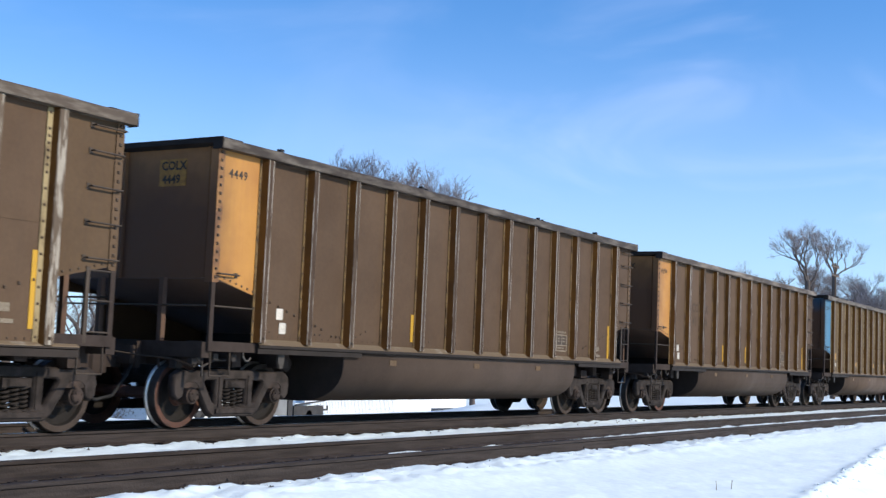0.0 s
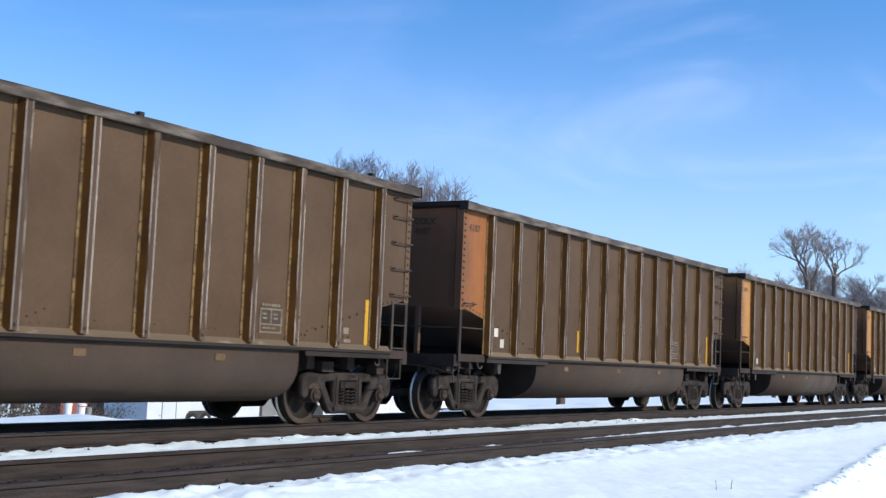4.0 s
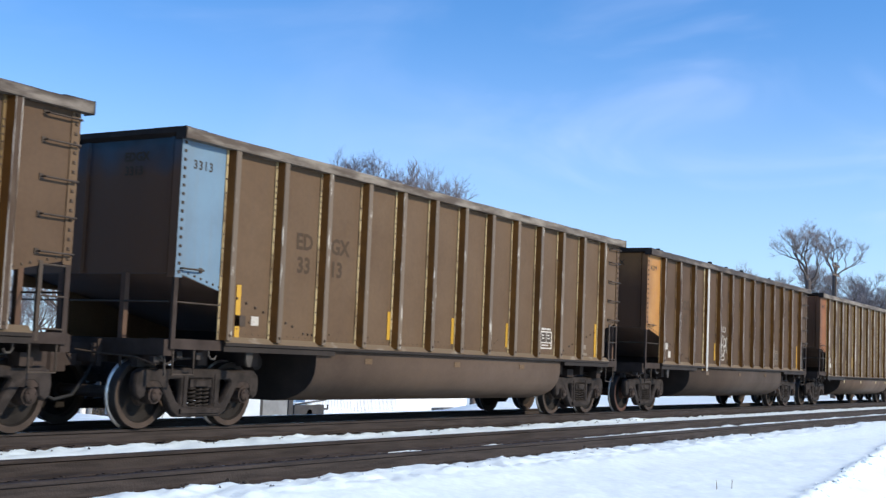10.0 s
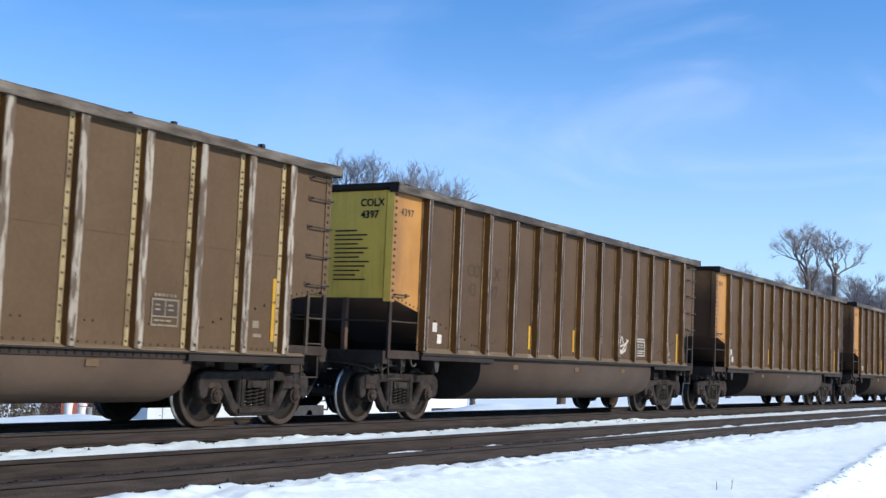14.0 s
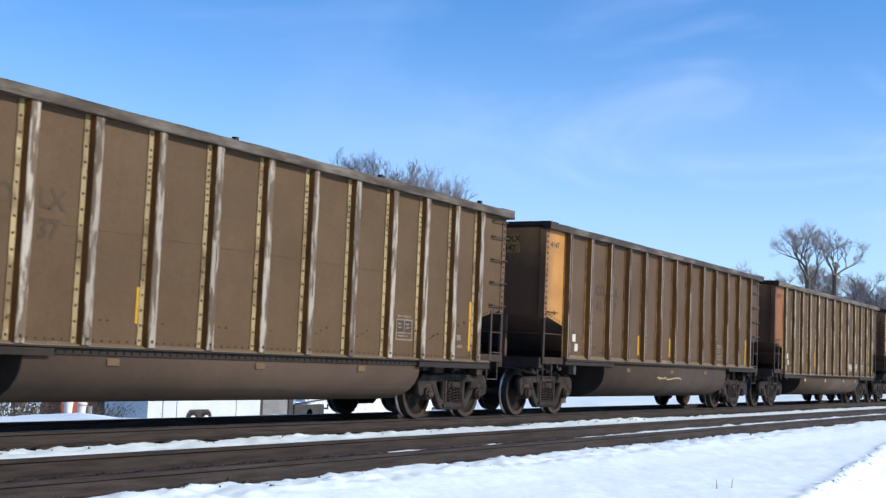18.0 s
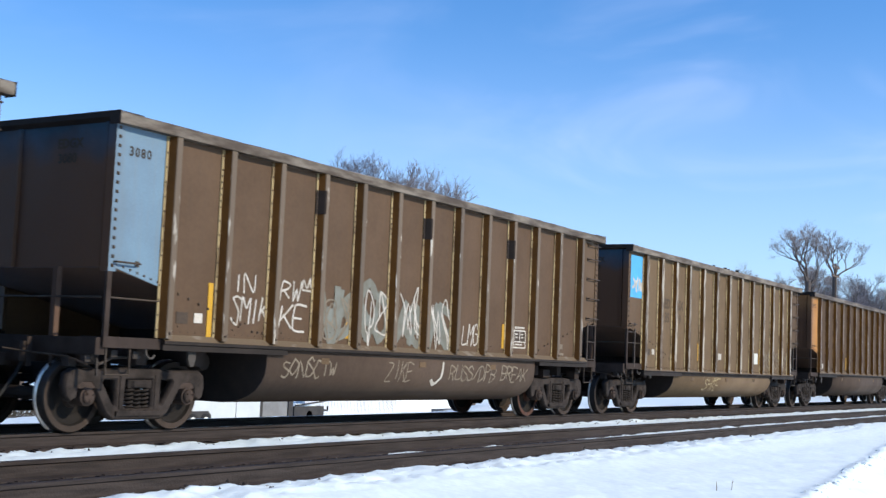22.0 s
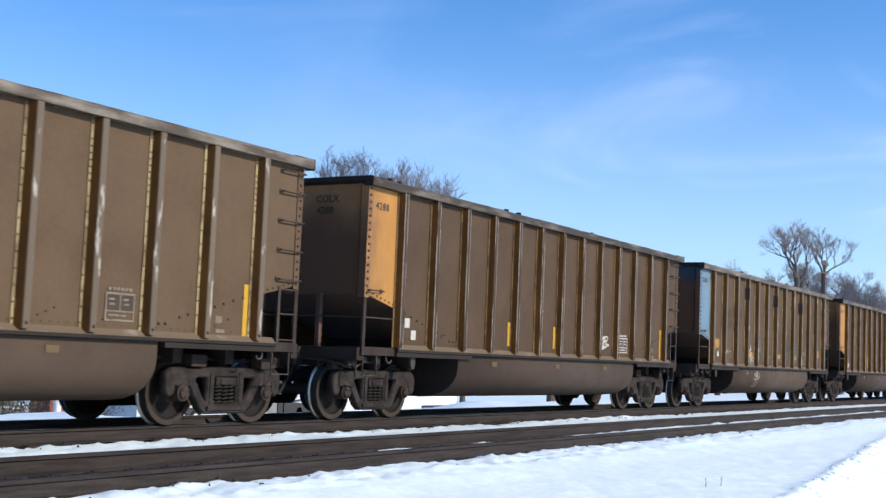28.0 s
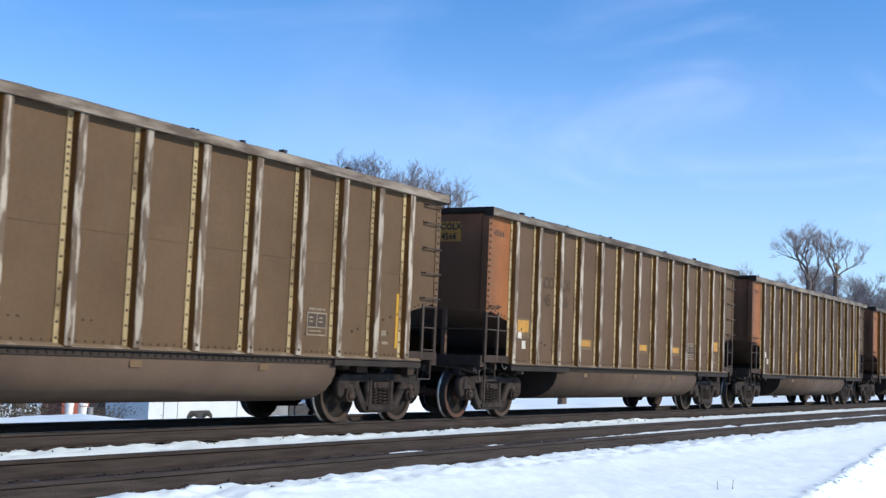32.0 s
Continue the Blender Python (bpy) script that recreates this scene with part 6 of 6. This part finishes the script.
for i in range(17):
    x = 164 + i * 6.4 + rnd.uniform(-3, 3)
    tall = float(np.interp(x, [172, 185, 205, 230, 270], [17.0, 19.0, 21.0, 23.0, 24.0])) - (4.0 if i % 2 else 0)
    add_tree(x, 44 + rnd.uniform(-3, 5), tall + rnd.uniform(-1.2, 0.8), rnd.uniform(4.5, 7.0), rnd.choice((3, 4, 5, 16, 17)), rnd.uniform(0, 6), "slender bare tree in a thicket")
rnd = random.Random(21)
for i in range(16):
    x = 20 + i * 17 + rnd.uniform(-5, 5)
    add_tree(x, rnd.uniform(62, 90), rnd.uniform(7, 11.5) + x * 0.012, rnd.uniform(5, 8), rnd.choice((3, 4, 5, 6)), rnd.uniform(0, 6), "bare tree in a distant row")

rnd = random.Random(5)
for i in range(9):
    add_tree(38 + i * 4.6 + rnd.uniform(-1, 1), 40 + rnd.uniform(-3, 8), rnd.uniform(7, 9.5), rnd.uniform(4.5, 6.5), rnd.choice((3, 4, 5)), rnd.uniform(0, 6), "young bare tree in a yard")
for i in range(16):
    x = 30 + i * 32 + rnd.uniform(-8, 8)
    add_tree(x, rnd.uniform(100, 170), rnd.uniform(8, 11) + x * 0.01, rnd.uniform(8, 13), rnd.choice((3, 4, 5, 6)), rnd.uniform(0, 6), "bare tree in a distant wood")

# utility pole with crossarms
bm = bmesh.new()
tube(bm, [(0, 0, -0.3), (0, 0, 21.0)], 0.22, 8, r2=0.15)
pole = thing("utility_pole", "weathered wooden utility pole with crossarms", "utility pole", at=pose(195.5, 34.8, ground_z(195, 35)))
part("pole", bm, WOOD, pole)
for z in (20.4, 19.0):
    bm = bmesh.new()
    box(bm, -2.2, 2.2, -0.10, 0.10, z - 0.1, z + 0.1)
    part("crossarm", bm, WOOD, pole)
    for dx in (-2.0, -1.0, 1.0, 2.0):
        bm = bmesh.new()
        lathe(bm, [(0.04, 0), (0.09, 0.10), (0.09, 0.22), (0.05, 0.28)], 8)
        o = part("insulator", bm, SHEDGREY, pole)
        o.matrix_basis = pose(dx, 0, z + 0.1, 90)

# short wooden post by the line
bm = bmesh.new()
tube(bm, [(0, 0, -0.3), (0.01, 0, 2.2), (0.02, 0, 6.5)], 0.27, 9, r2=0.19)
stump = thing("utility_pole", "brown weathered wooden pole beside the track", "utility pole", at=pose(62.5, 17.2, ground_z(62.5, 17.2)))
part("pole", bm, WOOD, stump)

# cargo trailer
tz = ground_z(37, 20) - 0.22
trailer = thing("cargo_trailer", "white enclosed tandem-axle cargo trailer parked in snow", "trailer", at=pose(33.6, 20, tz))
bm = bmesh.new()
box(bm, 0, 6.4, 0, 2.2, 0.30, 2.45)
part("body", bm, ALU, trailer, bevel=0.05)
bm = bmesh.new()
prism(bm, [(2.0, 0.28), (2.08, 0.60), (2.25, 0.74), (3.25, 0.74), (3.42, 0.60), (3.5, 0.28)], -0.03, 0.02, "y")
part("fender", bm, DARKWALL, trailer, "dark double wheel arch")
for x in (2.38, 3.12):
    bm = bmesh.new()
    lathe(bm, [(0.20, -0.06), (0.31, -0.06), (0.33, 0.0), (0.33, 0.16), (0.2, 0.17)], 18)
    wheel = part("wheel", bm, RUBBER, trailer)
    wheel.matrix_basis = pose(x, 0, 0.33)
    bm = bmesh.new()
    lathe(bm, [(0.05, -0.09), (0.18, -0.075), (0.20, -0.05)], 14)
    put("rim", mesh("rim", bm, BUCKET), wheel)
for x in (0.75, 1.5, 4.9):
    bm = bmesh.new()
    box(bm, x, x + 0.03, -0.012, 0.0, 0.32, 2.4)
    part("trim", bm, SHEDGREY, trailer)
bm = bmesh.new()
box(bm, 0.78, 1.48, -0.02, 0.0, 0.36, 2.2)
part("door", bm, ALU, trailer)
bm = bmesh.new()
box(bm, 0.0, 6.4, -0.02, 0.05, 0.22, 0.32)
part("frame_rail", bm, SHEDGREY, trailer)

# shed
shed = thing("shed", "small grey garden shed with dark corner boards", "shed", at=pose(42.3, 22, ground_z(43, 22)))
bm = bmesh.new()
box(bm, 0, 2.4, 0, 2.4, -0.1, 2.2)
part("wall", bm, SHEDGREY, shed)
for x in (-0.06, 2.06):
    bm = bmesh.new()
    box(bm, x, x + 0.32, -0.06, 0.1, -0.1, 2.2)
    part("corner_board", bm, DARKWALL, shed)
bm = bmesh.new()
prism(bm, [(-0.25, 2.15), (2.65, 2.15), (1.2, 3.2)], -0.25, 2.65, "y")
part("roof", bm, ROOF, shed)

# parked flatbed with a snowy load
flat = thing("utility_trailer", "low dark utility trailer with snow on its load", "trailer", at=pose(45.3, 22.6, ground_z(46, 22.6)))
bm = bmesh.new()
box(bm, 0.35, 2.6, 0, 1.6, 0.15, 0.62)
part("bed", bm, DARKWALL, flat, bevel=0.04)
bm = bmesh.new()
prism(bm, [(0.4, 0.62), (2.2, 0.62), (1.6, 0.70), (1.0, 0.74), (0.6, 0.72)], 0.1, 1.5, "y")
part("snow_cover", bm, SNOW, flat, bevel=0.05)
bm = bmesh.new()
tube(bm, [(2.6, 0.3, 0.4), (3.3, 0.3, 0.4), (3.3, 0.3, 0.6)], 0.05, 6)
tube(bm, [(0.4, 0.0, 0.66), (2.6, -0.1, 0.86)], 0.04, 6)
part("drawbar", bm, DARKWALL, flat)
for y in (0.0, 1.4):
    bm = bmesh.new()
    lathe(bm, [(0.10, y), (0.22, y), (0.22, y + 0.2), (0.10, y + 0.2)], 16, cx=1.5, cz=0.2)
    part("wheel", bm, RUBBER, flat)

# picket fence
fence = thing("picket_fence", "white picket fence in deep snow", "fence", at=pose(57.5, 31, ground_z(60, 31)))
bm = bmesh.new()
prism(bm, [(-0.05, -0.2), (0.05, -0.2), (0.05, 1.25), (0.0, 1.38), (-0.05, 1.25)], -0.012, 0.012, "y")
PICKET = mesh("picket", bm, SIDING)
for i in range(64):
    put("picket", PICKET, fence, pose(i * 0.15, 0, 0))
for z in (0.3, 0.95):
    bm = bmesh.new()
    box(bm, -0.1, 9.7, 0.014, 0.06, z, z + 0.09)
    part("rail", bm, SIDING, fence)
for i in range(5):
    bm = bmesh.new()
    box(bm, i * 2.38 - 0.06, i * 2.38 + 0.06, 0.06, 0.18, -0.2, 1.4)
    part("post", bm, SIDING, fence)

# white house
hz = ground_z(75, 33)
house = thing("house", "white sided house behind the railway", "house", at=pose(68.2, 32.0, hz))
bm = bmesh.new()
box(bm, 0, 9.5, 0, 8, -0.2, 3.1)
part("wall", bm, SIDING, house)
bm = bmesh.new()
prism(bm, [(-0.4, 3.0), (8.4, 3.0), (4.0, 5.6)], -0.4, 9.9, "x")
part("roof", bm, ROOF, house)
for i in range(14):
    bm = bmesh.new()
    prism(bm, [(0.0, 0.0), (-0.02, 0.0), (-0.005, 0.20), (0.0, 0.20)], 0, 9.5, "x")
    o = part("clapboard", bm, SIDING, house)
    o.matrix_basis = pose(0, -0.001, 0.0 + i * 0.21)
bm = bmesh.new()
box(bm, -0.12, 0.0, -0.12, 0.02, -0.2, 3.1)
part("corner_board", bm, SHEDGREY, house)

# pallet in the snow
pallet = thing("pallet", "grey wooden pallet lying in snow", "pallet", at=pose(67.9, 28.0, ground_z(69, 28) - 0.06))
for i in range(7):
    bm = bmesh.new()
    box(bm, i * 0.34, i * 0.34 + 0.22, 0, 0.9, 0.24, 0.28)
    part("slat", bm, SHEDGREY, pallet)
for y in (0.0, 0.4, 0.8):
    bm = bmesh.new()
    box(bm, 0, 2.26, y, y + 0.1, 0.0, 0.24)
    part("runner", bm, SHEDGREY, pallet)

# buckets, red crate, scrub and a dark lean-to near the line
BX = ((26.2, 0.25, "white plastic bucket standing in snow"), (26.72, 0.26, "white plastic bucket with a lid in snow"), (27.02, 0.20, "grey plastic bucket in snow"))
for i, (x, r, label) in enumerate(BX):
    b = thing("bucket", label, "bucket", "buckets by the track", pose(x, 16.0, ground_z(x, 16)))
    bm = bmesh.new()
    lathe(bm, [(r * .42, 0), (r * .5, 0.40), (r * .53, 0.40), (r * .53, 0.43)], 14)
    o = part("body", bm, SHEDGREY if i == 2 else BUCKET, b)
    o.matrix_basis = pose(0, 0, 0, 90)
    if i < 2:
        bm = bmesh.new()
        lathe(bm, [(r * .56, 0), (r * .56, 0.05), (r * .4, 0.07)], 14)
        o = part("lid", bm, BUCKET if i == 1 else BUCKET, b)
        o.matrix_basis = pose(0.02 * i, 0, 0.43 + 0.03 * i, 90)
crate = thing("tank", "brick-red steel tank standing in scrub", "tank", at=pose(27.6, 17.2, ground_z(27, 17.2) - 0.2))
bm = bmesh.new()
box(bm, -0.6, 0.5, 0, 0.9, 0, 0.95)
part("body", bm, BRICKRED, crate, bevel=0.06)
lean = thing("lean_to", "dark weathered lean-to shed among scrub", "shed", at=pose(35.0, 24.0, ground_z(36, 24)))
bm = bmesh.new()
box(bm, 0, 3.6, 0, 2.5, -0.1, 1.9)
part("wall", bm, DARKWALL, lean)
bm = bmesh.new()
prism(bm, [(-0.2, 1.8), (2.8, 2.3), (2.8, 2.4), (-0.2, 1.9)], -0.2, 3.8, "x")
part("roof", bm, ROOF, lean)


def bush(x, y, w, h, seed, label):
    rnd = random.Random(seed)
    b = thing("bush", label, "bush", "scrub beside the track", pose(x, y, ground_z(x, y)))
    for j, (name, m, n) in enumerate((("stem_clump", BARK, 30), ("foliage", SCRUB, 0))):
        bm = bmesh.new()
        if n:
            for i in range(n):
                a = Vector((rnd.gauss(0, w * .25), rnd.gauss(0, w * .2), 0))
                e = a + Vector((rnd.gauss(0, w * .3), rnd.gauss(0, w * .25), h * rnd.uniform(.5, 1.15)))
                tube(bm, [a, (a + e) / 2 + Vector((rnd.gauss(0, .06), 0, 0)), e], 0.014, 3, r2=0.004, caps=False)
        else:
            for i in range(700):
                c = Vector((rnd.gauss(0, w * .34), rnd.gauss(0, w * .28), h * rnd.uniform(.05, .9) * rnd.uniform(.6, 1)))
                u, v = Vector((rnd.gauss(0, 1), rnd.gauss(0, 1), rnd.gauss(0, 1))).normalized() * 0.036, Vector((rnd.gauss(0, 1), rnd.gauss(0, 1), rnd.gauss(0, 1))).normalized() * 0.026
                bm.faces.new([bm.verts.new(c + q) for q in (u, v, -u, -v)])
        part(name, bm, m, b)


bush(24.9, 16.6, 1.6, 0.75, 31, "dark low scrub poking out of snow")
bush(26.2, 17.5, 1.8, 0.85, 32, "dark low scrub poking out of snow")
bush(32.0, 20.8, 2.2, 1.1, 33, "bare thicket of dark stems")
bush(30.0, 19.6, 2.0, 1.0, 34, "bare thicket of dark stems")
bush(23.2, 16.2, 1.6, 0.7, 35, "dark low scrub poking out of snow")

# two dry weeds in the snow
for x, y, lean_x in ((15.0, -7.75, -0.03), (15.25, -7.85, 0.06)):
    wd = thing("weed", "dry lite weed stalk poking through snow", "weed", "weeds in the snow", pose(x, y, ground_z(x, y)))
    bm = bmesh.new()
    tube(bm, [(0, 0, -0.05), (lean_x * .5, 0, 0.08), (lean_x * 1.2, 0, 0.115)], 0.005, 4, r2=0.002)
    tube(bm, [(lean_x * .5, 0, 0.08), (lean_x * .5 - 0.025, 0, 0.11)], 0.003, 4, r2=0.002)
    part("stalk", bm, WEED, wd)

# ------------------------------------------------------------------ movement
LEAD = LEN * -0.26289          # front of the first car at the start
SPEED, GAIN = 22.61, 0.013     # metres a second, and half of its growth
SLIP = [(0, -.15), (1, -.04), (2, -.01), (3, .07), (5.5, 0), (6, .09), (7, .06), (8, .02), (9, -.04), (10, .01), (11, -.16), (12, -.18), (13, -.30), (14, -.34), (16.5, -.37), (17, -.42),
        (17.3, -.3), (17.7, .2), (18, .33), (19, .31), (20, .10), (21, .06), (22, .10), (23, -.02), (24, .02), (25, .08), (26, -.09), (28.5, -.24), (29, -.17), (30, -.11), (31, -.04), (32, -.07)]


def advance(t):
    return -(SPEED * t + GAIN * t * t) + float(np.interp(t, [q[0] for q in SLIP], [q[1] for q in SLIP]))


def motions():
    for k, car in enumerate(TRAIN):
        walk(car, [(t, pose(LEAD + LEN * k + advance(t), 0, 0)) for t in sorted({q / 2 for q in range(65)} | {q[0] for q in SLIP})])
        # the wheelsets roll while the car goes by; the wheels look the same after half a turn
        seen = [f for f in range(0, 961, 1) if -6.0 < LEAD + LEN * k + advance(f / 30) < 42.0]
        if not seen:
            continue
        for wheelset in [o for o in car.children_recursive if o.name.startswith("wheelset")]:
            x, rows, turn = wheelset.location.x, [], 0.0
            for f in seen:
                turn += (math.degrees(advance(f / 30) / 0.457) - turn + 90) % 180 - 90
                rows.append((f / 30, pose(x, 0, 0.457, 0, turn, 0)))
            walk(wheelset, [(0.0, rows[0][1])] * (seen[0] > 0) + rows + [(SECONDS, rows[-1][1])] * (seen[-1] < 960))


motions()
